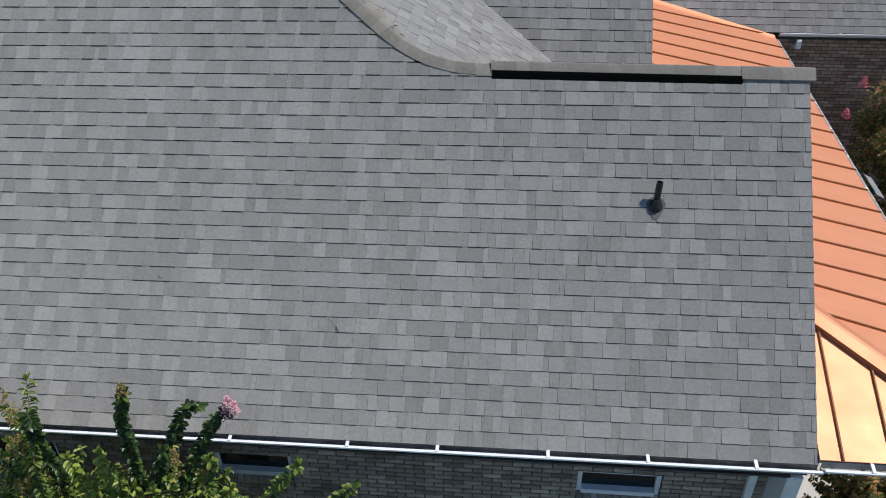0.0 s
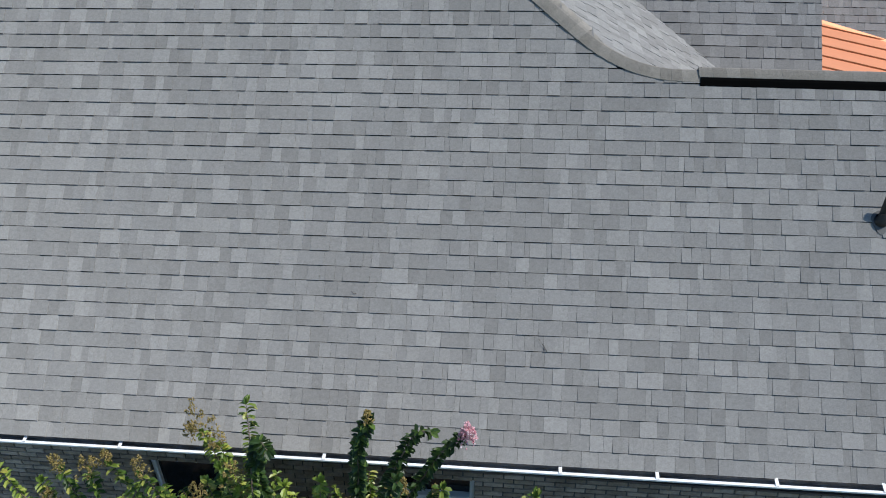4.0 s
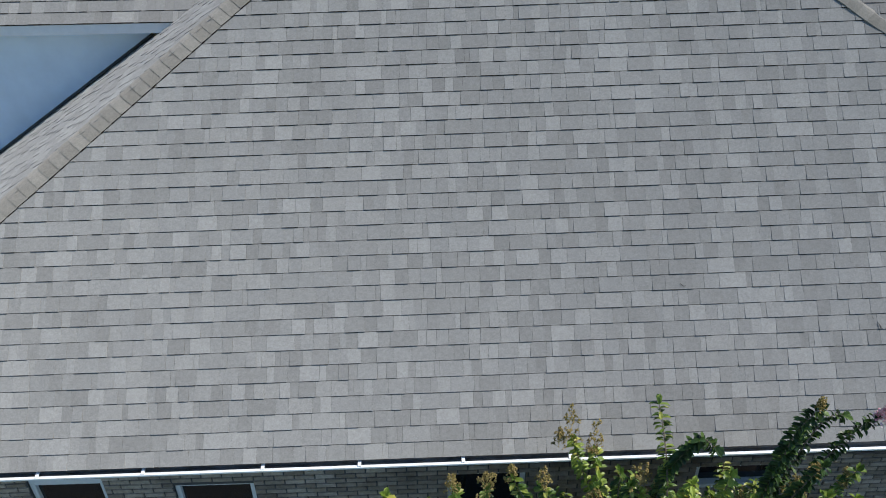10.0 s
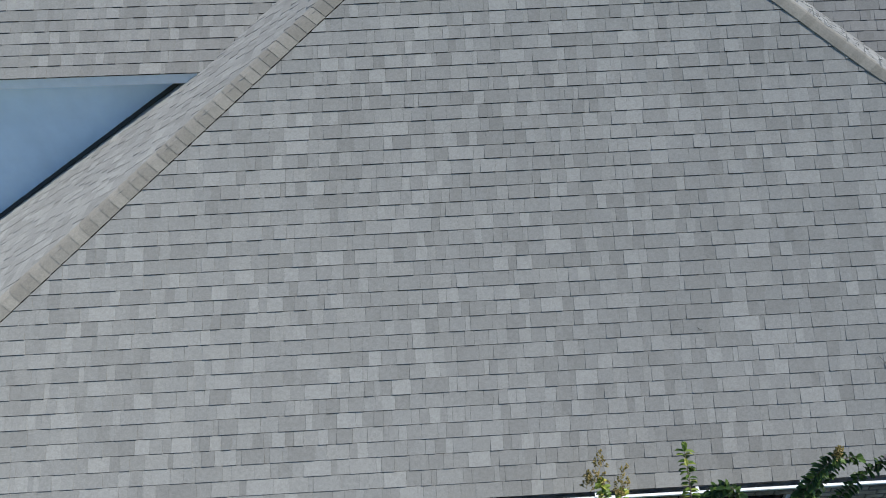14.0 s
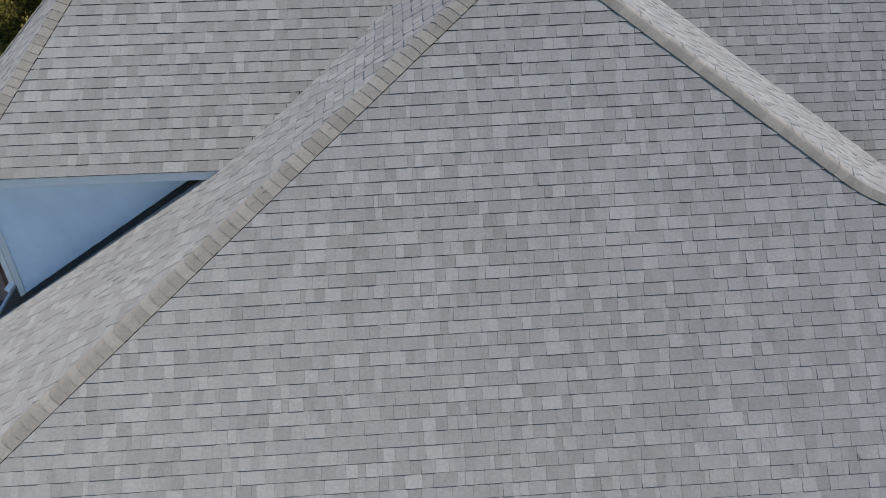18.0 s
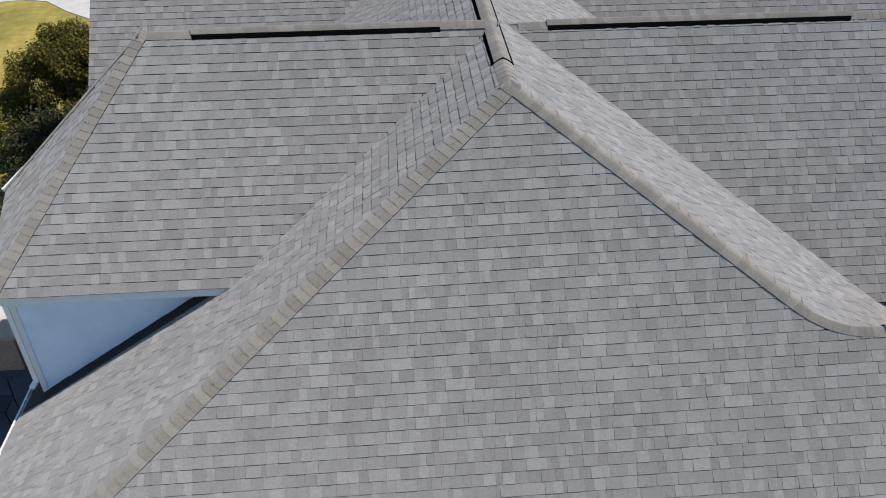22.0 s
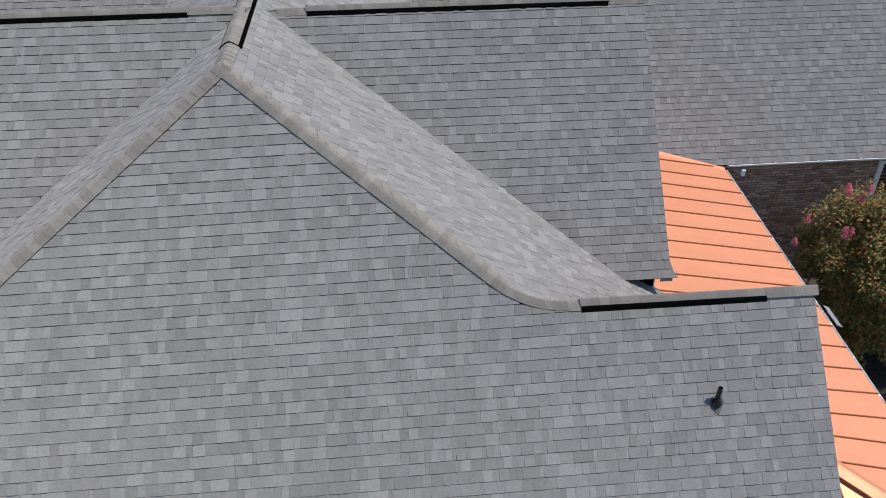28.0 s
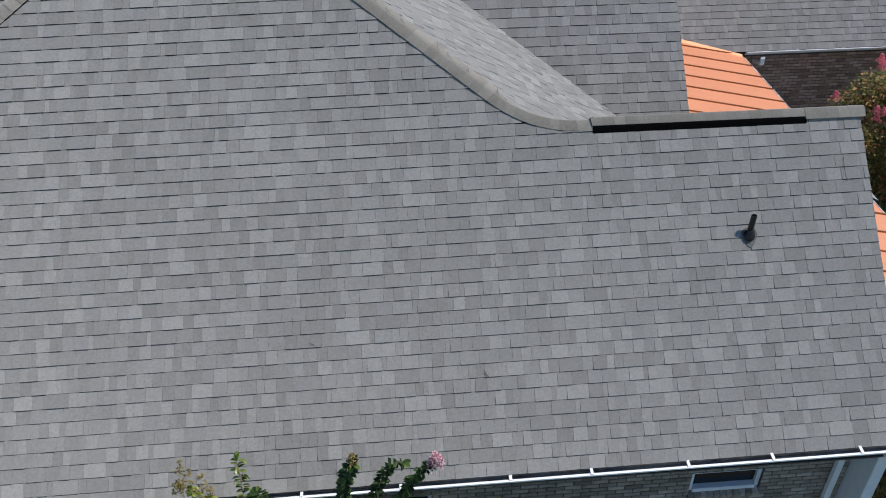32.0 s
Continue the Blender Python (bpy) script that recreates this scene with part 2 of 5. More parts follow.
BRONZE = make_leaf("bronze green leaves", (0.0, (0.07, 0.10, 0.028)), (0.35, (0.17, 0.20, 0.05)), (0.6, (0.32, 0.24, 0.07)), (0.85, (0.48, 0.28, 0.10)), (1.0, (0.62, 0.26, 0.12)))
SEED = make_leaf("tan seed capsules", (0.0, (0.20, 0.165, 0.05)), (0.6, (0.40, 0.31, 0.10)), (1.0, (0.58, 0.42, 0.19)), rough=0.8)
PINK = make_leaf("pink blossom", (0.0, (0.70, 0.28, 0.34)), (0.5, (0.88, 0.54, 0.58)), (1.0, (0.95, 0.84, 0.86)), rough=0.7)
ORANGE = make_leaf("orange-red young leaves", (0.0, (0.65, 0.13, 0.05)), (1.0, (0.80, 0.28, 0.12)), rough=0.6)
RED = make_leaf("rose-red blossom", (0.0, (0.70, 0.10, 0.17)), (1.0, (0.95, 0.45, 0.50)), rough=0.7)
# the shaded side of the copper seams, put into a brown colour
SEAM_SHADE = plain("copper seam painted shaded brown", (0.30, 0.125, 0.05), 0.7, 0.15, 0.15)

# ---- building helpers ----


def mesh_of(name, verts, faces, material):
    me = bpy.data.meshes.new(name)
    me.from_pydata([tuple(map(float, v)) for v in verts], [], faces)
    me.materials.append(material)
    return me


def link_part(name, me, parent=None, m=None, label=""):
    ob = new(name, me)
    if parent is not None:
        ob.parent = parent
    if m is not None:
        ob.matrix_basis = m
    return tagged(ob, label)


def part(name, bm, material, parent=None, label=""):
    me = bpy.data.meshes.new(name)
    bm.to_mesh(me)
    bm.free()
    me.materials.append(material)
    return link_part(name, me, parent, None, label)


def box(x0, x1, y0, y1, z0, z1, bevel=0.0):
    bm = bmesh.new()
    bmesh.ops.create_cube(bm, size=1.0, matrix=Matrix.LocRotScale(((x0 + x1) / 2, (y0 + y1) / 2, (z0 + z1) / 2), None, (x1 - x0, y1 - y0, z1 - z0)))
    if bevel:
        bmesh.ops.bevel(bm, geom=bm.edges[:], offset=bevel, segments=2, affect="EDGES")
    return bm


def prism(points, extrude):
    """A solid from a flat outline and the vector along which it is drawn out."""
    n, e = len(points), Vector(extrude)
    verts = [Vector(p) for p in points] + [Vector(p) + e for p in points]
    faces = [list(range(n))[::-1], list(range(n, 2 * n))] + [[i, (i + 1) % n, (i + 1) % n + n, i + n] for i in range(n)]
    bm = bmesh.new()
    vs = [bm.verts.new(v) for v in verts]
    for f in faces:
        bm.faces.new([vs[i] for i in f])
    bmesh.ops.recalc_face_normals(bm, faces=bm.faces[:])
    return bm


def tube(points, radii, sides=8):
    bm = bmesh.new()
    rings = []
    points = [Vector(p) for p in points]
    for i, p in enumerate(points):
        d = (points[min(i + 1, len(points) - 1)] - points[max(i - 1, 0)]).normalized()
        a = d.orthogonal().normalized()
        b = d.cross(a)
        r = radii[i] if hasattr(radii, "__len__") else radii
        rings.append([bm.verts.new(p + r * (math.cos(k * math.tau / sides) * a + math.sin(k * math.tau / sides) * b)) for k in range(sides)])
    for lo, hi in zip(rings, rings[1:]):
        for k in range(sides):
            bm.faces.new((lo[k], lo[(k + 1) % sides], hi[(k + 1) % sides], hi[k]))
    bm.faces.new(rings[0][::-1])
    bm.faces.new(rings[-1])
    return bm


def merge(name, bms, material, parent=None, label=""):
    me = bpy.data.meshes.new(name)
    whole = bmesh.new()
    for b in bms:
        tmp = bpy.data.meshes.new("tmp")
        b.to_mesh(tmp)
        b.free()
        whole.from_mesh(tmp)
        bpy.data.meshes.remove(tmp)
    whole.to_mesh(me)
    whole.free()
    me.materials.append(material)
    return link_part(name, me, parent, None, label)


def thing(name, label, category, group="", kind=""):
    return tagged(new(name), label, category, group, kind)


# ---- plan of the roofs ----
EAVE_Y, EAVE_Z = 4.95, 3.02          # shingle edge of the long eave
RAKE_X, WEST_X = 2.90, -12.0         # gable edge and west eave
RIDGE_X, RIDGE_Z = -4.58, 7.95       # long ridge running north
PEAK_Y = EAVE_Y + RIDGE_Z - EAVE_Z
LOW_Y, LOW_Z, BEND_X = 7.53, 5.60, -0.80   # low ridge over the gable
WEST_S = (RIDGE_Z - EAVE_Z) / (RIDGE_X - WEST_X)
EAST_S = (RIDGE_Z - LOW_Z) / (BEND_X - RIDGE_X)
WW_Y, WW_Z, WW_S, WW_RY = 9.187, 5.416, 0.94, 11.95   # west wing
WW_RZ = WW_Z + WW_S * (WW_RY - WW_Y)
EW_Y, EW_Z, EW_S, EW_RY, EW_X = 9.33, 4.45, 1.05, 12.50, 1.78   # east wing
EW_RZ = EW_Z + EW_S * (EW_RY - EW_Y)
NR_Y, NR_Z, NR_S, NR_RZ, NR_W, NR_E = 14.40, 3.40, 1.0, 9.0, -12.35, 13.0   # north wing
ROW = 0.1428
TEETH, SLOTS = (0.09, 0.12, 0.15, 0.18, 0.21, 0.25), (0.05, 0.08, 0.11, 0.14, 0.17)


def west_x(z):
    return RIDGE_X - (RIDGE_Z - z) / WEST_S


def east_x(z):
    return RIDGE_X + (RIDGE_Z - z) / EAST_S


TAB_FACES = [(0, 1, 2, 3), (0, 4, 5, 1), (1, 5, 6, 2), (3, 7, 4, 0)]


def tab_mesh(name, verts, faces):
    """Granules above; in front of each tab a black cut edge that also stands for its shadow line."""
    me = mesh_of(name, verts, faces, SHINGLE)
    me.materials.append(EDGE)
    me.polygons.foreach_set("material_index", [1 if i % 4 == 1 else 0 for i in range(len(faces))])
    return me


def tab_points(a0, b0, a1, b1, v0, v1, lift, gap=0.0):
    """Front edge raised, back edge down under the row above; then the lower rim."""
    w = min(gap, abs(b0 - a0) / 4)
    top = [(a0 + w, v0, lift), (b0, v0, lift), (b1, v1, 0.0012), (a1 + w, v1, 0.0012)]
    # front rim leans out so its black covers the shadow below the tab
    return top + [(x, y - 0.004, 0.001) if i < 2 else (x, y, -0.002) for i, (x, y, _) in enumerate(top)]


def tab_run(rng, x, stop):
    """One course of laminated shingles: thick teeth between thin slots, some of two tones."""
    thick = rng.random() < 0.5
    while x < stop:
        w = rng.choice(TEETH if thick else SLOTS)
        lift = rng.choice((0.0120, 0.0144)) if thick else rng.choice((0.0064, 0.0080))
        cut = rng.choice((0.35, 0.45, 0.6)) if w > 0.15 and rng.random() < 0.45 else 1.0
        yield x, w * cut, lift, 0.0018
        if cut < 1.0:
            yield x + w * cut, w * (1 - cut), lift, 0.0
        x += w
        if rng.random() < 0.9:
            thick = not thick


def even_rows(k, x):
    return k * ROW


def shingle_roof(name, label, origin, u, v, lo, hi, vmax, near=None, skip=None, seed=1, deck=None, row=even_rows, top=None):
    """A roof face of separate shingle tabs in rows. lo and hi give the face's two ends at a height v up the slope, row the height of a course at x."""
    rng = random.Random(seed)
    u, v = Vector(u).normalized(), Vector(v).normalized()
    frame_m = Matrix.Translation(origin) @ Matrix((u, v, u.cross(v))).transposed().to_4x4()
    roof = tagged(new(name), label, "roof", "", "structure")
    roof.matrix_basis = frame_m
    shared, verts, faces, count = {}, [], [], 0

    def end(edge, k):
        x = edge(min(max(k * ROW, 0.0), vmax))
        for _ in range(4):
            x = edge(min(max(row(k, x), 0.0), vmax))
        return x

    k = 0
    while min(row(k, end(lo, k)), row(k, end(hi, k))) < vmax - 0.01:
        l0, h0, l1, h1 = end(lo, k), end(hi, k), end(lo, k + 1), end(hi, k + 1)
        wob = rng.uniform(-0.002, 0.002)
        for x, w, lift, gap in tab_run(rng, min(l0, l1) - rng.uniform(0, 0.3), max(h0, h1)):
            a0, b0, a1, b1 = max(x, l0), min(x + w, h0), max(x, l1), min(x + w, h1)
            whole = a0 == a1 == x and b0 == b1 == x + w
            c = x + w / 2
            v0, v1 = row(k, c) + (wob if k else 0), row(k + 1, c) + 0.012
            stop = min(vmax, top(c)) if top else vmax
            if v1 > stop:
                v1, whole = stop, False
                if top:
                    a1, b1 = a0, b0
            lean = row(k, c + 0.5) - row(k, c - 0.5)
            if v1 - v0 < 0.02 or (skip and skip(c, v0)):
                continue
            if whole and near and count < 300 and near(c, v0):
                key = (w, lift, gap)
                if key not in shared:
                    shared[key] = tab_mesh("shingle", tab_points(-w / 2, w / 2, -w / 2, w / 2, 0, ROW + 0.012, lift, gap), TAB_FACES)
                link_part("shingle", shared[key], roof, Matrix.Translation((c, v0, 0)) @ Matrix.Rotation(math.atan(lean), 4, "Z"))
                count += 1
            elif b0 - a0 > 0.004 or b1 - a1 > 0.004:
                b0, b1 = max(a0, b0), max(a1, b1)
                n = len(verts)
                verts += [(p, q + lean * (p - c), r) for p, q, r in tab_points(a0, b0, a1, b1, v0, v1, lift, gap)]
                faces += [tuple(i + n for i in f) for f in TAB_FACES]
        k += 1
    tagged(link_part("shingle_rows", tab_mesh("shingle_rows", verts, faces), roof), kind="stuff")
    # the deck under the shingles, with thickness
    steps = sorted({0.0, vmax, *(deck or ())})
    outline = [(lo(s) + 0.004, s) for s in steps] + [(hi(s) - 0.004, s) for s in reversed(steps)]
    clean = [p for i, p in enumerate(outline) if math.dist(p, outline[i - 1]) > 0.01]
    part("deck", prism([(p, q, -0.003) for p, q in clean], (0, 0, -0.03)), DECK, roof)
    return roof


def line(a, b, s0, s1):
    return lambda s: a + (b - a) * (s - s0) / (s1 - s0)


def slope_len(rise, s):
    return rise * math.sqrt(1 + 1 / s**2)


# south face, with the low gable at its east end
S_LOW, S_TOP = slope_len(LOW_Z - EAVE_Z, 1.0), slope_len(RIDGE_Z - EAVE_Z, 1.0)
south_lo, south_hi = line(WEST_X, RIDGE_X, 0, S_TOP), line(BEND_X, RIDGE_X, S_LOW, S_TOP)


def south_row(k, x):
    """Course heights fitted to the camera's view: lower and closer together to the west."""
    return k * (0.1427 + 0.00033 * x) - 0.037 + 0.0060 * x


shingle_roof("roof_south", "weathered grey architectural asphalt shingles in uneven tabs above the long gutter", (0, EAVE_Y, EAVE_Z), (1, 0, 0), (0, 1, 1),
             south_lo, lambda s: RAKE_X if s <= S_LOW else south_hi(s), S_TOP,
             near=lambda x, s: -3.4 < x < -0.2 and 1.7 < s < 4.6, top=lambda x: S_LOW if x > BEND_X - 0.13 else 99.0, seed=11, deck=(S_LOW - 0.001, S_LOW + 0.001), row=south_row)

# west face: up to the wing's wall, then to its valley
W_TOP = slope_len(RIDGE_Z - EAVE_Z, WEST_S)


def w_z(s):
    return EAVE_Z + (RIDGE_Z - EAVE_Z) * s / W_TOP


W_WALL = W_TOP * (WW_Z + 0.15 - EAVE_Z) / (RIDGE_Z - EAVE_Z)
shingle_roof("roof_west", "grey asphalt shingles falling west under a white wall", (WEST_X, 0, EAVE_Z), (0, -1, 0), (1, 0, WEST_S),
             lambda s: -9.38 if s < W_WALL else -(WW_Y + (w_z(s) - WW_Z) / WW_S) - 0.03, line(-EAVE_Y, -PEAK_Y, 0, W_TOP), W_TOP,
             near=lambda x, s: -9.0 < x < -7.0 and 2.5 < s < 6.0, seed=12, deck=(W_WALL - 0.001, W_WALL))
shingle_roof("roof_west_low", "shaded grey shingle strip beside the wing's wall", (WEST_X, 0, EAVE_Z), (0, -1, 0), (1, 0, WEST_S), lambda s: -14.3, lambda s: -9.38, 0.62, seed=22)
# the same slope north of the wing, down to the north roof
z_meet = (WW_RY + WW_RZ / WW_S - NR_Y + NR_Z) / (1 + 1 / WW_S)
m_len = slope_len(RIDGE_Z - z_meet, WEST_S)
shingle_roof("roof_west_far", "grey shingles between the wing ridge and the north roof", (west_x(z_meet), 0, z_meet), (0, -1, 0), (1, 0, WEST_S),
             lambda s: -(NR_Y + z_meet + (RIDGE_Z - z_meet) * s / m_len - NR_Z), lambda s: -(WW_RY + (WW_RZ - z_meet - (RIDGE_Z - z_meet) * s / m_len) / WW_S), m_len, near=lambda x, h: h > 0.8, seed=13)

# east face
E_FOOT = 3.95
E_TOP = slope_len(RIDGE_Z - E_FOOT, EAST_S)
E_LOW = E_TOP * (LOW_Z - E_FOOT) / (RIDGE_Z - E_FOOT)


def e_z(s):
    return E_FOOT + (RIDGE_Z - E_FOOT) * s / E_TOP


east_lo = line(LOW_Y, PEAK_Y, E_LOW, E_TOP)
shingle_roof("roof_east", "sunlit pale grey asphalt shingles falling east to a valley", (east_x(E_FOOT), 0, E_FOOT), (0, 1, 0), (-1, 0, EAST_S),
             lambda s: LOW_Y + LOW_Z - e_z(s) if s < E_LOW else east_lo(s), lambda s: EW_Y + (e_z(s) - EW_Z) / EW_S + 0.03 if e_z(s) > EW_Z + 0.18 else EW_Y + 0.2, E_TOP,
             near=lambda x, s: 8.6 < x < 11.5 and 1.0 < s < 5.5, seed=14, deck=(E_LOW,))
z_meet = (EW_RY + EW_RZ / EW_S - NR_Y + NR_Z) / (1 + 1 / EW_S)
m_len = slope_len(RIDGE_Z - z_meet, EAST_S)
shingle_roof("roof_east_far", "sunlit grey shingles beyond the east wing's ridge", (east_x(z_meet), 0, z_meet), (0, 1, 0), (-1, 0, EAST_S),
             lambda s: EW_RY + (EW_RZ - z_meet - (RIDGE_Z - z_meet) * s / m_len) / EW_S, lambda s: NR_Y + z_meet + (RIDGE_Z - z_meet) * s / m_len - NR_Z, m_len, near=lambda x, h: h > 0.8, seed=15)

# west wing
WW_LEN = slope_len(WW_RZ - WW_Z, WW_S)
WW_FOOT, WW_END = -11.68, -9.70
shingle_roof("roof_wing_west", "grey asphalt shingles of the west wing above a white wall", (0, WW_Y, WW_Z), (1, 0, 0), (0, 1, WW_S),
             line(WW_FOOT, WW_END, 0, WW_LEN), lambda s: west_x(WW_Z + (WW_RZ - WW_Z) * s / WW_LEN) + 0.05, WW_LEN,
             near=lambda x, s: -9.6 < x < -6.4 and 0.5 < s < 3.0, seed=16)
shingle_roof("roof_wing_west_back", "grey asphalt shingles behind the west wing's ridge", (0, 2 * WW_RY - WW_Y, WW_Z), (-1, 0, 0), (0, -1, WW_S),
             lambda s: -west_x(WW_Z + (WW_RZ - WW_Z) * s / WW_LEN), line(12.3, -WW_END, 0, WW_LEN), WW_LEN, seed=17)


def hip_facet(name, label, a, b, top, seed):
    """A three-cornered roof face from the eave a-b up to one point."""
    a, b, top = Vector(a), Vector(b), Vector(top)
    u = (b - a).normalized()
    foot = a + u * (top - a).dot(u)
    v = top - foot
    n, s = v.length, (top - a).dot(u)
    shingle_roof(name, label, a, u, v, line(0, s, 0, n), line((b - a).length, s, 0, n), n, near=lambda x, h: h > 0.3, seed=seed)


TIP = (WW_END, WW_RY, WW_RZ)
hip_facet("roof_wing_hip", "grey shingled hip end of the west wing", (-12.45, 12.15, 5.42), (WW_FOOT, WW_Y, WW_Z), TIP, 18)
hip_facet("roof_wing_hip_far", "grey shingled far side of the wing's hip end", (-12.1, 15.0, 5.42), (-12.45, 12.15, 5.42), TIP, 19)

# east wing with a rake at its end
EW_LEN = slope_len(EW_RZ - EW_Z, EW_S)
shingle_roof("roof_wing_east", "grey asphalt shingles of the east wing above a valley", (0, EW_Y, EW_Z), (1, 0, 0), (0, 1, EW_S),
             lambda s: east_x(EW_Z + (EW_RZ - EW_Z) * s / EW_LEN) - 0.05, lambda s: EW_X + max(0.0, 0.22 - s) * 0.45, EW_LEN,
             near=lambda x, s: -1.6 < x < 1.5 and 1.6 < s < 4.3, seed=20, deck=(0.22,))
shingle_roof("roof_wing_east_back", "grey asphalt shingles behind the east wing's ridge", (0, 2 * EW_RY - EW_Y, EW_Z), (-1, 0, 0), (0, -1, EW_S),
             lambda s: -EW_X, lambda s: -east_x(EW_Z + (EW_RZ - EW_Z) * s / EW_LEN), EW_LEN, seed=21)

# north slope of the low gable
N_LEN = slope_len(2.0, 1.0)
shingle_roof("roof_gable_back", "grey asphalt shingles on the back of the low gable", (0, LOW_Y + 2.0, LOW_Z - 2.0), (-1, 0, 0), (0, -1, 1),
             lambda s: -RAKE_X, lambda s: -east_x(LOW_Z - 2.0 + 2.0 * s / N_LEN), N_LEN, seed=23)

# north wing
NR_LEN = slope_len(NR_RZ - NR_Z, NR_S)
NR_RY = NR_Y + (NR_RZ - NR_Z) / NR_S
shingle_roof("roof_north", "grey asphalt shingles of the tall roof behind the ridges", (0, NR_Y, NR_Z), (1, 0, 0), (0, 1, NR_S),
             lambda s: NR_W, lambda s: NR_E, NR_LEN, near=lambda x, s: 1.9 < x < 6.0 and 0.3 < s < 2.9,
             skip=lambda x, s: -10.5 < x < 0.9 and s < 1.4, seed=24)
shingle_roof("roof_north_back", "grey asphalt shingles on the far side of the tall roof", (0, 2 * NR_RY - NR_Y, NR_Z), (-1, 0, 0), (0, -1, NR_S),
             lambda s: -NR_E, lambda s: -NR_W, NR_LEN, seed=25)

# ---- ridge and hip caps ----


def cap_mesh(d, a, b, length, width, lift, tail, other=0.0):
    """A bent cap piece along d whose two wings lie along a and b."""
    up = -(a + b).normalized()
    wide = other or width
    prof = [a * width, a * width * 0.62 + up * 0.006, a * width * 0.34 + up * 0.006, a * width * 0.12 + up * 0.002, b * wide * 0.12 + up * 0.002, b * wide * 0.34 + up * 0.006, b * wide * 0.62 + up * 0.006, b * wide]
    n = len(prof)
    bow = [0.012 * (1 - abs(2 * i / (n - 1) - 1) ** 2) for i in range(n)]
    verts = [p + up * lift - d * q for p, q in zip(prof, bow)] + [p + d * length + up * tail for p in prof] + [p - up * 0.004 - d * q for p, q in zip(prof, bow)]
    faces = [(i, i + 1, i + n + 1, i + n) for i in range(n - 1)] + [(i + 2 * n, i + 2 * n + 1, i + 1, i) for i in range(n - 1)] + [(2 * n, 0, n), (n - 1, 3 * n - 1, 2 * n - 1)]
    me = mesh_of("cap", verts, faces, CAP)
    me.materials.append(EDGE)
    me.polygons.foreach_set("material_index", [1 if n - 1 <= i and lift > 0.0065 else 0 for i in range(len(faces))])
    return me


def cap_run(name, label, p0, p1, a, b, width=0.15, base=0.012, parent=None, lift=0.008, other=0.0):
    """Overlapping caps from p0 (low end) to p1."""
    p0, p1 = Vector(p0), Vector(p1)
    d = (p1 - p0).normalized()
    a = (Vector(a) - d * Vector(a).dot(d)).normalized()
    b = (Vector(b) - d * Vector(b).dot(d)).normalized()
    up = -(a + b).normalized()
    run = parent or tagged(new(name), label, "ridge cap", "", "structure")
    n = max(1, int(round((p1 - p0).length / 0.126)))
    step = (p1 - p0).length / n
    me = cap_mesh(d, a, b, step + 0.05, width, lift, 0.003, other)
    rng = random.Random(n)
    for i in range(n):
        m = Matrix.Translation(p0 + d * (i * step) + up * base) @ Matrix.Rotation(rng.uniform(-0.006, 0.006), 4, up)
        link_part("cap_shingle", me, run, m)
    return run


S_DOWN, N_DOWN = Vector((0, -1, -1)).normalized(), Vector((0, 1, -1)).normalized()
W_DOWN, E_DOWN = Vector((-1, 0, -WEST_S)).normalized(), Vector((1, 0, -EAST_S)).normalized()
cap_run("hip_cap", "brown-grey overlapping cap shingles along the long south-west hip", (WEST_X + 0.05, EAVE_Y + 0.03, EAVE_Z + 0.02), (RIDGE_X, PEAK_Y, RIDGE_Z), W_DOWN, S_DOWN, 0.145, 0.018, lift=0.012)
cap_run("wing_hip_cap", "brown-grey overlapping cap shingles along the west wing's hip", (WW_FOOT, WW_Y, WW_Z), TIP, (-1, 0.25, -1), (0.3, -1, -1), 0.15, 0.02, lift=0.012)

cap_run("wing_far_hip_cap", "grey cap shingles along the far hip of the west wing", (-12.45, 12.15, 5.42), TIP, Vector((0.35, 2.85, 0)), Vector((WW_FOOT + 12.45, WW_Y - 12.15, WW_Z - 5.42)), 0.10, 0.014, lift=0.006)

# the south-east hip bends into the low ridge
bend = [Vector((RIDGE_X, PEAK_Y, RIDGE_Z)).lerp(Vector((BEND_X, LOW_Y, LOW_Z)), k / 24) for k in range(24)]
smooth = []
corner = Vector((BEND_X, LOW_Y, LOW_Z))
back = (bend[0] - corner).normalized()
for k in range(11):
    s = k / 10
    p, q = corner + back * 0.55, corner + Vector((0.5, 0, 0))
    smooth.append(p.lerp(corner, s).lerp(corner.lerp(q, s), s))
hip_start = corner + back * 0.55
cap_run("bent_hip_cap", "smooth grey cap shingles down the south-east hip", hip_start, bend[0], S_DOWN, E_DOWN, 0.128, 0.020, lift=0.0065, other=0.185)
run = tagged(new("bend_cap"), "curved cap shingles where the hip turns into the low ridge", "ridge cap", "", "structure")
for k in range(10):
    p, q = smooth[k], smooth[k + 1]
    d, s = (q - p).normalized(), (k + 0.5) / 10
    a = S_DOWN
    b = E_DOWN.lerp(N_DOWN, s)
    a, b = (a - d * a.dot(d)).normalized(), (b - d * b.dot(d)).normalized()
    link_part("cap_shingle", cap_mesh(d, a, b, (q - p).length + 0.03, 0.126, 0.006, 0.002, 0.185), run, Matrix.Translation(p - (a + b).normalized() * 0.020))


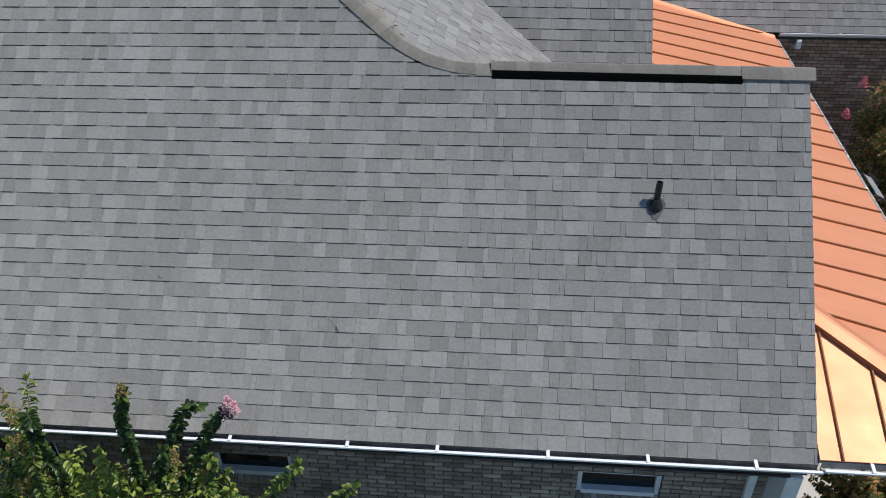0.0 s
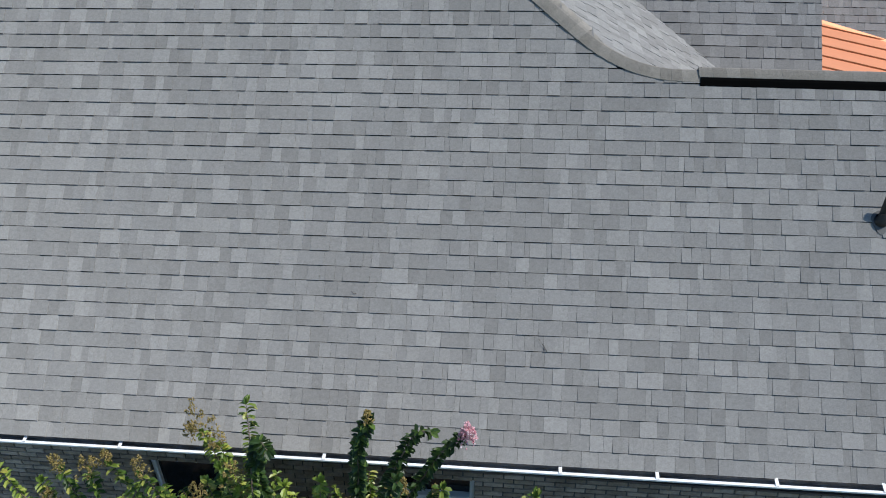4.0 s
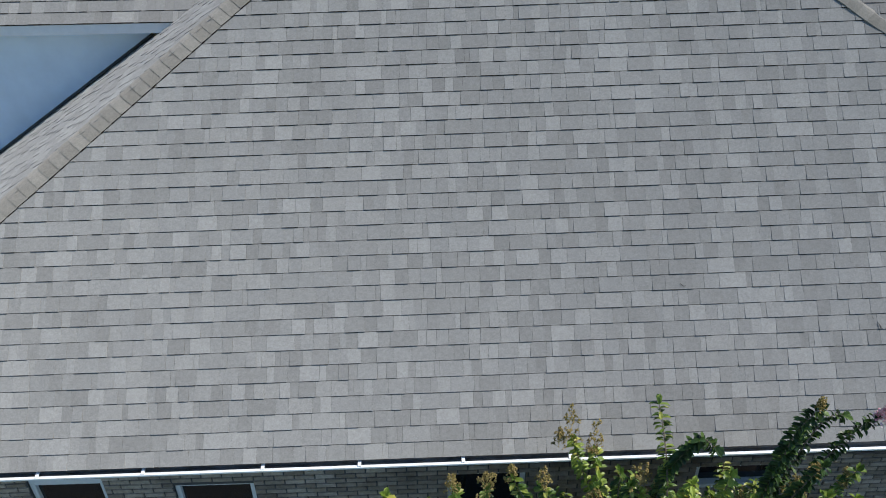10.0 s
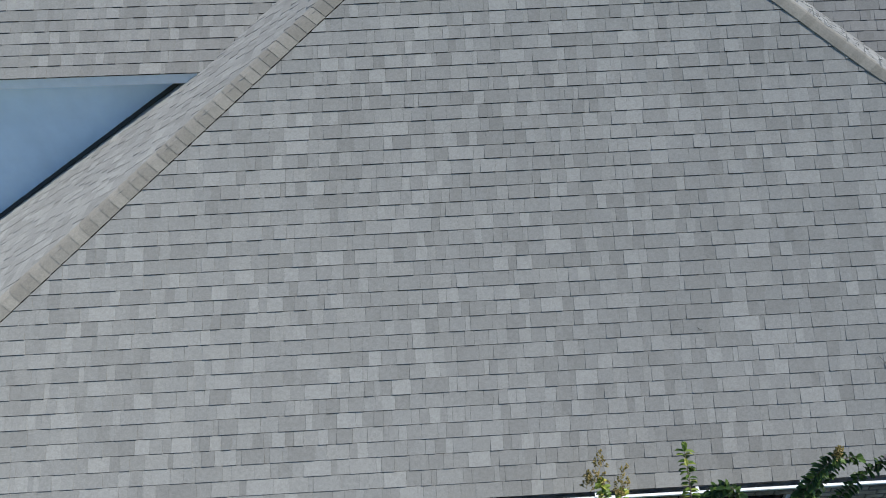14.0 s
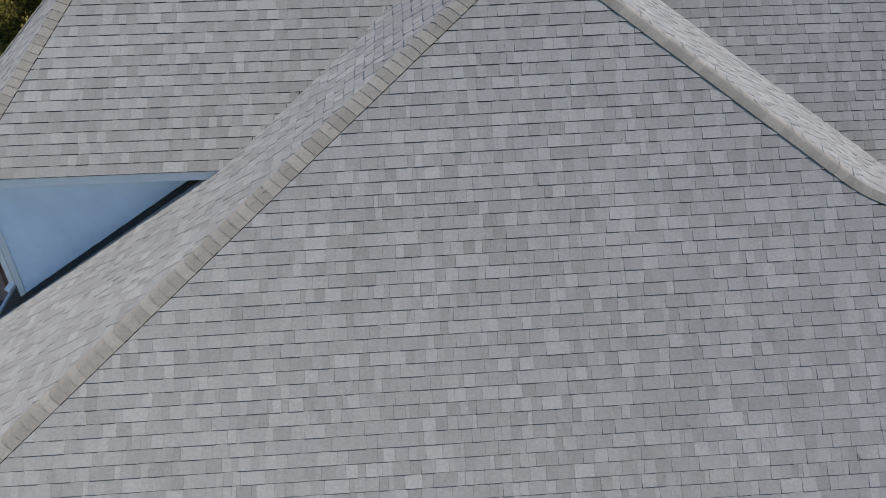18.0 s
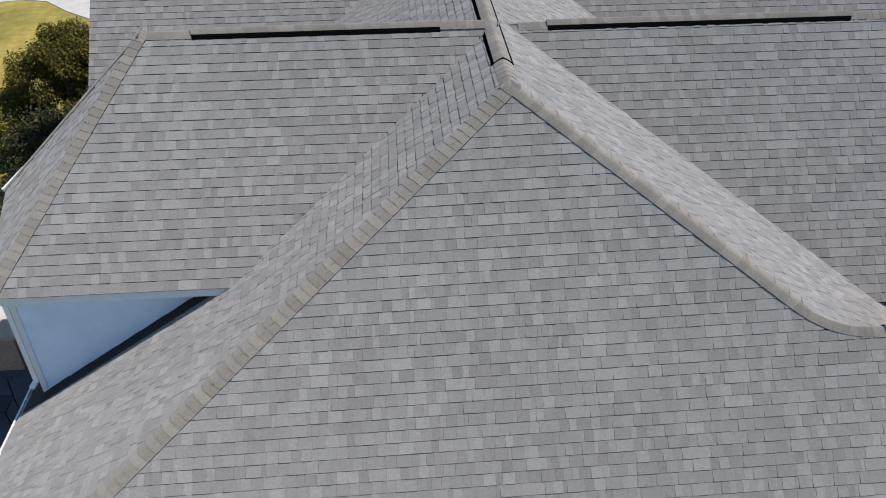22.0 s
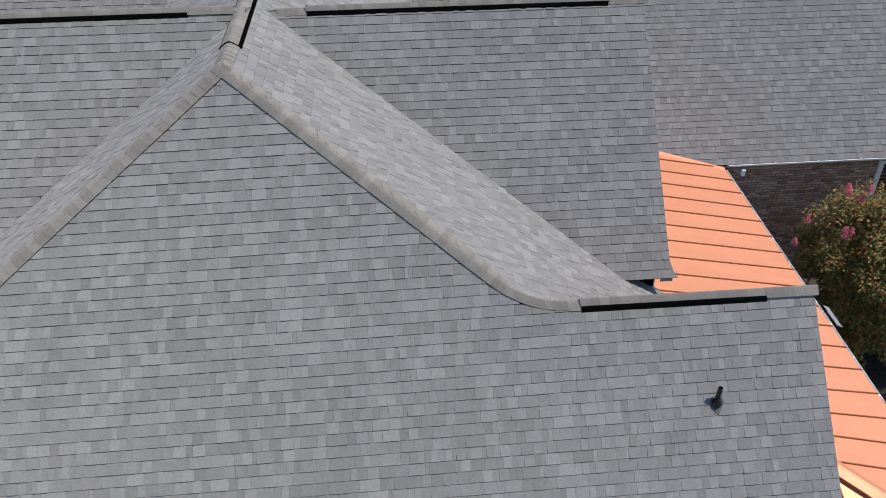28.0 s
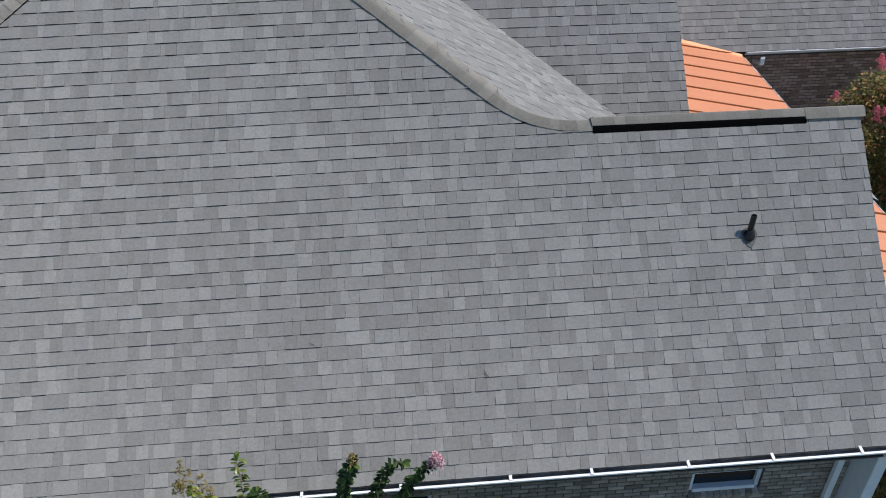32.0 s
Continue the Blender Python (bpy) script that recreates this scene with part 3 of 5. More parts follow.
def ridge_vent(label, p0, p1, a, b, width=0.098, high=0.030):
    """Cap shingles raised on a black mesh vent whose sides slope out to the roof."""
    vent = thing("ridge_vent", label, "ridge vent", "ridge vents")
    p0, p1 = Vector(p0), Vector(p1)
    d = (p1 - p0).normalized()
    a = (Vector(a) - d * Vector(a).dot(d)).normalized()
    b = (Vector(b) - d * Vector(b).dot(d)).normalized()
    up = -(a + b).normalized()
    foot = width + 0.048
    for side in (a, b):
        n = d.cross(side)
        n = n if n.z > 0 else -n
        part("mesh_strip", prism([p0 + side * 0.02 + n * 0.003, p0 + side * foot + n * 0.003, p0 + side * (foot - 0.004) + n * 0.010, p0 + side * (width - 0.006) + n * high, p0 + side * 0.02 + n * high], p1 - p0), VENT_BLACK, vent, "black plastic mesh strip")
    cap_run("", "", p0 - d * 0.01, p1, a, b, width, high * 1.22 + 0.004, vent, 0.006)
    for end in (p0, p1):
        part("end_plug", prism([end + up * 0.042, end + a * (width + 0.004) + up * 0.040, end + a * (foot - 0.006) + up * 0.002, end, end + b * (foot - 0.006) + up * 0.002, end + b * (width + 0.004) + up * 0.040], d * 0.014), VENT_BLACK, vent, "black end plug")
    return vent


# low ridge
cap_run("low_ridge_cap", "grey cap shingles beside the low ridge vent", (BEND_X + 0.5, LOW_Y, LOW_Z), (-0.14, LOW_Y, LOW_Z), S_DOWN, N_DOWN, 0.124, 0.018, lift=0.005, other=0.15)
ridge_vent("shingled ridge vent with a black mesh edge on the low gable", (-0.14, LOW_Y, LOW_Z), (2.26, LOW_Y, LOW_Z), S_DOWN, N_DOWN)
cap_run("low_ridge_end_cap", "grey cap shingles at the gable end of the low ridge", (2.26, LOW_Y, LOW_Z + 0.034), (RAKE_X - 0.005, LOW_Y, LOW_Z + 0.034), S_DOWN, N_DOWN, 0.135, lift=0.005)
# long ridge
cap_run("long_ridge_cap", "grey cap shingles at the peak of the long ridge", (RIDGE_X, PEAK_Y - 0.01, RIDGE_Z - 0.005), (RIDGE_X, 10.68, RIDGE_Z), W_DOWN, E_DOWN, 0.15)
ridge_vent("shingled ridge vent with black mesh edges along the long ridge", (RIDGE_X, 10.68, RIDGE_Z), (RIDGE_X, 18.6, RIDGE_Z), W_DOWN, E_DOWN, 0.14)
# wing ridges
wd, wn = Vector((0, -1, -WW_S)).normalized(), Vector((0, 1, -WW_S)).normalized()
cap_run("wing_ridge_cap", "grey cap shingles at the hip end of the west wing's ridge", (WW_END, WW_RY, WW_RZ), (-8.95, WW_RY, WW_RZ), wn, wd, 0.14)
ridge_vent("shingled ridge vent with a black mesh edge on the west wing", (-8.95, WW_RY, WW_RZ), (-5.35, WW_RY, WW_RZ), wn, wd)
cap_run("wing_ridge_inner_cap", "grey cap shingles joining the west wing to the long ridge", (-5.35, WW_RY, WW_RZ + 0.02), (-4.72, WW_RY, WW_RZ + 0.02), wn, wd, 0.14)
ed, en = Vector((0, -1, -EW_S)).normalized(), Vector((0, 1, -EW_S)).normalized()
cap_run("east_ridge_inner_cap", "grey cap shingles joining the east wing to the long ridge", (-4.1, EW_RY, EW_RZ), (-3.64, EW_RY, EW_RZ), ed, en, 0.14)
ridge_vent("shingled ridge vent with a black mesh edge on the east wing", (-3.64, EW_RY, EW_RZ), (1.19, EW_RY, EW_RZ), ed, en)
cap_run("east_ridge_end_cap", "grey cap shingles at the gable end of the east wing", (1.19, EW_RY, EW_RZ), (EW_X + 0.02, EW_RY, EW_RZ), ed, en, 0.14)
cap_run("north_ridge_cap", "grey cap shingles along the tall north ridge", (NR_W, NR_RY, NR_RZ), (NR_E, NR_RY, NR_RZ), S_DOWN, N_DOWN, 0.15)

# ---- walls ----


def brick_wall(name, label, x0, x1, y, z0, z1, material, holes=(), near=None, seed=3, depth=0.25, mortar=MORTAR):
    """A south wall of separate bricks over a mortar core; holes are (x0, x1, z0, z1)."""
    wall = tagged(new(name), label, "wall", "", "structure")
    # core in strips round the holes
    xs = sorted({x0, x1, *(h[0] for h in holes), *(h[1] for h in holes)})
    cores = []
    for a, b in zip(xs, xs[1:]):
        cuts = sorted((h[2], h[3]) for h in holes if h[0] <= a + 1e-6 and h[1] >= b - 1e-6)
        z = z0
        for c0, c1 in cuts:
            cores.append(box(a, b, y + 0.012, y + depth, z, c0))
            z = c1
        cores.append(box(a, b, y + 0.012, y + depth, z, z1))
    merge("mortar", cores, mortar, wall, "grey mortar joints")
    rng = random.Random(seed)
    L, H, J = 0.203, 0.0677, 0.010
    verts, faces, count = [], [], 0
    shared = {}
    BF = [(0, 1, 2, 3), (3, 2, 6, 7), (0, 4, 5, 1), (1, 5, 6, 2), (4, 0, 3, 7)]

    def pts(w, h, out):
        e = 0.004
        front = [(e, out, e), (w - e, out, e), (w - e, out, h - e), (e, out, h - e)]
        return front + [(0, 0.02, 0), (w, 0.02, 0), (w, 0.02, h), (0, 0.02, h)]

    k = 0
    while z0 + (k + 1) * H < z1 + 0.001:
        z = z0 + k * H
        x = x0 - (L / 2 if k % 2 else 0)
        while x < x1 - 0.03:
            spans = [(max(x, x0), min(x + L - J, x1))]
            for h in holes:
                if z + H - J > h[2] + 0.005 and z < h[3] - 0.005:
                    spans = [t for a, b in spans for t in ((a, min(b, h[0])), (max(a, h[1]), b)) if t[1] - t[0] > 0.015]
            for a, b in spans:
                out = rng.uniform(-0.002, 0.002)
                whole = abs(b - a - L + J) < 1e-6
                if whole and near and count < 300 and near(a, z):
                    if "b" not in shared:
                        shared["b"] = mesh_of("brick", pts(L - J, H - J, 0), BF, material)
                    link_part("brick", shared["b"], wall, Matrix.Translation((a, y + out, z)))
                    count += 1
                else:
                    n = len(verts)
                    verts += [(a + p, y + q, z + r) for p, q, r in pts(b - a, H - J, out)]
                    faces += [tuple(i + n for i in f) for f in BF]
            x += L
        k += 1
    tagged(link_part("brick_courses", mesh_of("brick_courses", verts, faces, material), wall), kind="stuff")
    return wall


WALL_Y = 5.40
WINDOWS = [("short", 0.89, 1.74, 1.80, 2.14), ("short", -2.96, -2.10, 1.76, 2.10), ("tall", -5.47, -4.68, 0.75, 2.10), ("tall", -8.20, -7.40, 0.75, 2.05), ("tall", -9.62, -8.88, 0.75, 2.19)]
brick_wall("wall_south", "grey-washed brick wall in shade below the gutter", WEST_X + 0.45, 2.75, WALL_Y, 0.0, 2.72, BRICK,
           [(a, b, c - 0.09, d) for kind, a, b, c, d in WINDOWS], near=lambda x, z: -1.9 < x < 2.7 and 1.3 < z < 2.3, seed=5)
for n, (kind, a, b, c, d) in enumerate(WINDOWS):
    w = tagged(new("window_%d" % (n + 1)), ("short wide" if kind == "short" else "tall") + " white-framed window with dark glass in the brick wall", "window", "", "structure")
    f, yf = 0.05, WALL_Y + 0.04
    part("jamb", box(a, a + f, yf, yf + 0.09, c, d, 0.004), TRIM, w)
    part("jamb", box(b - f, b, yf, yf + 0.09, c, d, 0.004), TRIM, w)
    head = 0.11 if a < -9 else f
    part("head", box(a + f, b - f, yf, yf + 0.09, d - head, d, 0.004), TRIM, w)
    part("sill", box(a + f, b - f, yf - 0.03, yf + 0.09, c, c + 0.06, 0.004), TRIM, w)
    part("pane", box(a + f, b - f, yf + 0.045, yf + 0.055, c + 0.06, d - head), GLASS, w, "dark reflecting glass")
    # solid black backing in place of the unlit room
    part("reveal", box(a, b, yf + 0.092, yf + 0.2, c, d), IRON, w, "black panel standing for the dim room")
    # sloping rowlock sill of bricks
    k = int((b - a) / 0.072)
    for i in range(k):
        x = a + (b - a) * i / k
        bm = prism([(x + 0.004, WALL_Y - 0.03, c - 0.09), (x + 0.004, WALL_Y - 0.03, c - 0.04), (x + 0.004, yf + 0.0, c - 0.004), (x + 0.004, yf + 0.0, c - 0.09)], ((b - a) / k - 0.009, 0, 0))
        part("sill_brick", bm, BRICK, w)

# the other outer walls
west_wall = tagged(new("wall_west"), "brick west wall under the eave", "wall", "", "structure")
part("core", box(WEST_X + 0.45, WEST_X + 0.70, WALL_Y + 0.25, 14.6, 0, 2.72), BRICK, west_wall)
gable_wall = tagged(new("wall_gable"), "white gable wall over the copper porch roof", "wall", "", "structure")
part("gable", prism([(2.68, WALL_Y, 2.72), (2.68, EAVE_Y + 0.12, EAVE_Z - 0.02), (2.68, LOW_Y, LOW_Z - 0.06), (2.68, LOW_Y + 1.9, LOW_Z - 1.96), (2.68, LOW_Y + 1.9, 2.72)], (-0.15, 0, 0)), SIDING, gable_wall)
part("lower_wall", box(2.50, 2.75, WALL_Y + 0.25, 9.5, 0, 2.72), BRICK, gable_wall)
east_wall = tagged(new("wall_east_wing"), "white wall of the east wing below its eave", "wall", "", "structure")
# this wall is blackened to stand for the deep shade there
part("south_side", box(0.2, 1.6, EW_Y + 0.22, EW_Y + 0.40, 2.4, EW_Z + 0.1), DECK, east_wall, "wall painted black for shade under the eave")
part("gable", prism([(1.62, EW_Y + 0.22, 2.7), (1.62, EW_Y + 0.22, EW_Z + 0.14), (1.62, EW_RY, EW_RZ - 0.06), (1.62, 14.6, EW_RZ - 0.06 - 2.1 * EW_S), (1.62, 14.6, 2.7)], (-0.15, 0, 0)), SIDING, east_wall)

# white wall of the west wing, in lap boards
wing_wall = tagged(new("wall_wing"), "white lap siding wall, tinted blue for shade, above the west roof", "wall", "", "structure")
WX, WY = -11.63, 9.56
# black sheets laid on the roof stand for the wing's cast shadow
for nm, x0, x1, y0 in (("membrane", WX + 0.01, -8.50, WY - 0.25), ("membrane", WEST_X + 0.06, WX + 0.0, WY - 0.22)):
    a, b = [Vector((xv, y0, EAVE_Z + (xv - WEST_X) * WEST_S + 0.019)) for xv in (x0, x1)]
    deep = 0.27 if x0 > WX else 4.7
    part(nm, prism([a, b, b + Vector((0, deep, 0)), a + Vector((0, deep, 0))], (-0.002, 0, 0.004)), DECK, wing_wall, "black sheet standing for the wing's shadow")
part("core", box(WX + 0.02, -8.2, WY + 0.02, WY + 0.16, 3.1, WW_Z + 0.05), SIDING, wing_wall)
for i in range(9):
    z = 3.05 + i * 0.275
    end = min(west_x(z + 0.05) + 0.3, -8.2)
    if end > WX + 0.2:
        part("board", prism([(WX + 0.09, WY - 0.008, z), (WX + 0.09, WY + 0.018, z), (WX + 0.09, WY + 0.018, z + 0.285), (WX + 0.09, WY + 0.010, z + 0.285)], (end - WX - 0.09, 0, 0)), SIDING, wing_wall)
part("corner_board", box(WX, WX + 0.09, WY - 0.014, WY + 0.10, 3.26, WW_Z + 0.02, 0.003), TRIM, wing_wall)
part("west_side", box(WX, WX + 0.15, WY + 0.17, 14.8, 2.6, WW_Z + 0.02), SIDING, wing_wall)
part("soffit", box(WX - 0.1, -8.3, WW_Y + 0.03, WY + 0.03, WW_Z - 0.055, WW_Z - 0.03), SOFFIT, wing_wall)
part("fascia", box(WX - 0.12, -8.35, WW_Y + 0.012, WW_Y + 0.032, WW_Z - 0.13, WW_Z - 0.006), TRIM, wing_wall)
part("frieze", box(WX + 0.09, -8.3, WY - 0.010, WY + 0.008, WW_Z - 0.24, WW_Z - 0.056), TRIM, wing_wall)

brick_wall("wall_north", "dark red-brown brick wall in shade under the north gutter", 1.0, NR_E - 0.4, 14.85, 0.0, 3.18, DARK_BRICK, near=lambda x, z: 5.0 < x < 8.6 and 1.9 < z, seed=6)
north_side = tagged(new("wall_north_side"), "brick end wall of the north wing", "wall", "", "structure")
part("core", prism([(NR_W + 0.3, 14.9, 0), (NR_W + 0.3, 14.9, 3.6), (NR_W + 0.3, NR_RY, NR_RZ - 0.1), (NR_W + 0.3, 2 * NR_RY - 14.9, 3.6), (NR_W + 0.3, 2 * NR_RY - 14.9, 0)], (0.25, 0, 0)), DARK_BRICK, north_side)

# eaves: soffit and fascia
eave = tagged(new("eave_south"), "dark brown soffit and fascia under the long eave", "eave", "", "structure")
part("soffit", box(WEST_X + 0.06, 2.75, EAVE_Y + 0.055, WALL_Y + 0.02, 2.72, 2.74), BROWN, eave)
part("fascia", box(WEST_X + 0.03, RAKE_X - 0.03, EAVE_Y + 0.03, EAVE_Y + 0.052, 2.80, EAVE_Z - 0.012), BROWN, eave)
rake = tagged(new("rake_trim"), "white rake board under the gable edge", "trim", "", "structure")
for sgn in (-1, 1):
    o = Vector((RAKE_X - 0.035, LOW_Y, LOW_Z - 0.05))
    e = Vector((0, sgn, -1)) * (2.5 if sgn < 0 else 1.9)
    part("rake_board", prism([o, o + e, o + e + Vector((0, 0, -0.16)), o + Vector((0, 0, -0.16))], (0.022, 0, 0)), TRIM, rake)
rake2 = tagged(new("rake_trim_east"), "white rake board of the east wing", "trim", "", "structure")
o = Vector((EW_X - 0.03, EW_RY, EW_RZ - 0.05))
e = Vector((0, EW_Y - EW_RY, EW_Z - EW_RZ)) * 0.97
part("rake_board", prism([o, o + e, o + e + Vector((0, 0, -0.14)), o + Vector((0, 0, -0.14))], (0.022, 0, 0)), TRIM, rake2)

# ---- gutters ----


def gutter(label, p0, p1, out, hangers, size=0.105, lip=0.030, trough_tone=TROUGH_DARK):
    """A white metal trough from p0 to p1, open above, with bent hangers; out points away from the house."""
    g = thing("gutter", label, "gutter", "gutters")
    p0, p1, out, up = Vector(p0), Vector(p1), Vector(out), Vector((0, 0, 1))
    along = p1 - p0
    o = p0

    def pt(a, b):
        return o + out * a + up * b

    t = 0.004
    # inner faces take a darker colour standing for the drip edge's shadow
    part("back", prism([pt(0, 0.0), pt(t, 0.0), pt(t, -size), pt(0, -size)], along), trough_tone, g, "back of the trough darkened for shade")
    part("bottom", prism([pt(t, -size), pt(t, -size + t), pt(size * 0.2, -size + t), pt(size * 0.2, -size)], along), WHITE, g)
    front = part("front", prism([pt(size * 0.2, -size), pt(size * 0.2, -size + t), pt(size * 0.52, -size * 0.6), pt(size - 0.010, -0.026), pt(size - 0.010, -0.012), pt(size + 0.002, -0.012), pt(size + 0.002, -0.026), pt(size * 0.55, -size * 0.64)], along), WHITE, g)
    part("lip", prism([pt(size + 0.006 - lip, -0.012), pt(size + 0.006 - lip, -0.003), pt(size + 0.006, -0.003), pt(size + 0.006, -0.012)], along), WHITE, front, "bright white rolled lip")
    part("silt", prism([pt(t, -size + 0.006), pt(t, -size + 0.03), pt(size * 0.26, -size + 0.03), pt(size * 0.2, -size + 0.006)], along), trough_tone, g, "dark layer on the trough floor")
    part("inside", prism([pt(size * 0.22, -size + 0.032), pt(size * 0.50, -size * 0.6), pt(size - 0.012, -0.026), pt(size - 0.018, -0.022), pt(size * 0.47, -size * 0.55)], along), trough_tone, g, "inner face darkened for shade")
    d = along.normalized()
    for s in hangers:
        h = o + d * s
        a, b = h + out * 0.004, h + out * (size - 0.002)
        part("hanger", prism([a + up * 0.018, b + up * 0.0, b + up * 0.008, a + up * 0.026], d * 0.030), WHITE, g)
    return g


G_Y = EAVE_Y + 0.028
hang = [-11.0, -10.05, -9.1, -8.172, -7.121, -6.269, -5.351, -4.40, -3.45, -2.457, -1.343, -0.506, 0.503, 1.397, 2.345]
gutter("white aluminium gutter with dark trough along the long eave", (WEST_X - 0.02, G_Y, EAVE_Z - 0.137), (2.93, G_Y, EAVE_Z - 0.012), (0, -1, 0), [x - WEST_X + 0.02 for x in hang], 0.128, 0.028)
gutter("white aluminium gutter along the west eave", (WEST_X + 0.03, 4.9, EAVE_Z - 0.03), (WEST_X + 0.03, 14.3, EAVE_Z - 0.03), (-1, 0, 0), [0.4 + 0.55 * i for i in range(17)])
gutter("white aluminium gutter under the north roof", (NR_E, NR_Y + 0.06, NR_Z + 0.0), (4.80, NR_Y + 0.06, NR_Z + 0.0), (0, -1, 0), [0.5 + 0.95 * i for i in range(8)], 0.085, 0.022)
gutter("white gutter on the west wing's hip end", (-12.45, 12.15, 5.39), (-12.1, 15.0, 5.39), (-1, 0.1, 0), [0.4 + 0.6 * i for i in range(4)])


def downspout(label, points, w=0.075, d=0.055):
    s = thing("downspout", label, "downspout", "downspouts")
    pts = [Vector(p) for p in points]
    for i, (p, q) in enumerate(zip(pts, pts[1:])):
        dirn = (q - p).normalized()
        side = Vector((1, 0, 0)) if abs(dirn.x) < 0.7 else Vector((0, 1, 0))
        side = (side - dirn * side.dot(dirn)).normalized()
        nor = dirn.cross(side)
        ring = [p + side * a * w / 2 + nor * b * d / 2 for a, b in ((-1, -1), (1, -1), (1, 1), (-1, 1))]
        part("elbow" if i < len(pts) - 2 else "pipe", prism(ring, q - p + dirn * 0.01), WHITE, s)
    return s


downspout("white aluminium downspout on the brick wall corner", [(2.60, WALL_Y - 0.045, 2.73), (2.58, WALL_Y - 0.045, 2.40), (2.58, WALL_Y - 0.045, 0.1)])
downspout("white downspout beside the wing's corner board", [(WX - 0.05, WY + 0.02, 5.25), (WX - 0.05, WY + 0.02, 3.52), (WX - 0.12, WY - 0.05, 3.44)])
north_window = tagged(new("window_north"), "white-framed window with wooden blinds in the north brick wall", "window", "", "structure")
for x0, x1, z0, z1 in ((8.50, 8.62, 1.3, 3.08), (10.28, 10.40, 1.3, 3.08)):
    part("window_frame", box(x0, x1, 14.79, 14.848, z0, z1, 0.004), TRIM, north_window)
for z0, z1 in ((3.0, 3.08), (1.22, 1.30)):
    part("window_frame", box(8.62, 10.28, 14.79, 14.848, z0, z1, 0.004), TRIM, north_window)
part("pane", box(8.62, 10.28, 14.822, 14.846, 1.30, 3.0), GLASS, north_window)
for k in range(9):
    part("slat", box(8.63, 10.27, 14.806, 14.818, 2.16 + 0.09 * k, 2.20 + 0.09 * k), WOOD, north_window, "brown wooden slat")
part("sill", box(8.46, 10.44, 14.76, 14.848, 2.09, 2.13, 0.004), TRIM, north_window)
downspout("short white outlet under the north gutter", [(5.16, NR_Y - 0.02, 3.27), (5.18, NR_Y + 0.02, 3.12), (5.20, 14.80, 3.03)])

# ---- copper porch roof ----
C_X, C_Y, C_S = 4.72, 4.94, 0.39


def eave_z(y):
    return 3.075 + 0.027 * max(0.0, y - C_Y)


def pitch(y):
    return 0.32 - 0.0115 * max(0.0, y - C_Y)


def c_z(x, y):
    return eave_z(y) + (C_X - x) * pitch(y)


def s_z(y):
    return 3.07 + (y - C_Y) * C_S


porch = thing("porch_roof", "bright new copper standing-seam porch roof wrapping the corner", "metal roof")


def hip_y(x):
    """Where the two copper slopes meet."""
    y = C_Y
    for _ in range(12):
        y = C_Y + (c_z(x, y) - 3.07) / C_S
    return y


def hip_x(y):
    return C_X - (s_z(y) - eave_z(y)) / pitch(y)


hx = 2.70
hy = hip_y(hx)


def skew(y):
    """Slant of the seams against the eave, fitted to the camera's view."""
    return min(0.095, 0.03 + 0.019 * (14.3 - y), max(0.0, y - hy) * 0.1) if y < 14.5 else 0.026


lines = sorted({C_Y, hy} | {9.36 + 0.502 * i for i in range(-8, 13)})
for y0, y1 in zip(lines, lines[1:]):
    if y0 > 15.3:
        break

    def west_end(y):
        return max(hx, hip_x(y)) if y < hy else (hx if y < 7.6 else 1.63)

    a0, a1 = west_end(y0 + 1e-4), west_end(y1 - 1e-4)
    l0, l1 = y0 - skew(y0) * (C_X - a0), y1 - skew(y1) * (C_X - a1)
    down = Vector((-0.3, 0, -1)).normalized() * 0.012
    part("copper_panel", prism([(a0, l0, c_z(a0, l0)), (C_X, y0, eave_z(y0)), (C_X, y1, eave_z(y1)), (a1, l1, c_z(a1, l1))], down), COPPER, porch)
    p, q = Vector((a1, l1, c_z(a1, l1))), Vector((C_X, y1, eave_z(y1)))
    n = Vector((0.3, 0, 1)).normalized() * 0.025
    if y1 == hy:
        continue
    part("seam", prism([p, p + Vector((0, 0.014, 0)), p + Vector((0, 0.014, 0)) + n, p + n], q - p), SEAM_SHADE, porch)
xs = [2.91, 3.10, 3.52, 3.94, 4.36, C_X - 0.02]
for x0, x1 in zip(xs, xs[1:]):
    t0, t1 = hip_y(x0), hip_y(x1)
    down = Vector((0, 0.39, -1)).normalized() * 0.012
    part("copper_panel", prism([(x0, C_Y, s_z(C_Y)), (x1, C_Y, s_z(C_Y)), (x1, t1, s_z(t1)), (x0, t0, s_z(t0))], down), COPPER, porch)
    if x0 > 3.0:
        p, q = Vector((x0, C_Y, s_z(C_Y))), Vector((x0, t0, s_z(t0)))
        n = Vector((0, -C_S, 1)).normalized() * 0.025
        part("seam", prism([p, p + Vector((0.014, 0, 0)), p + Vector((0.014, 0, 0)) + n, p + n], q - p), SEAM_SHADE, porch)
p, q = Vector((C_X, C_Y, 3.08)), Vector((hx, hy, c_z(hx, hy) + 0.01))
side = (q - p).normalized().cross(Vector((0, 0, 1))).normalized()


def valley_y(x):
    """Where the copper runs into the north roof."""
    y = 15.0
    for _ in range(12):
        y = c_z(x, y) - NR_Z + NR_Y
    return y


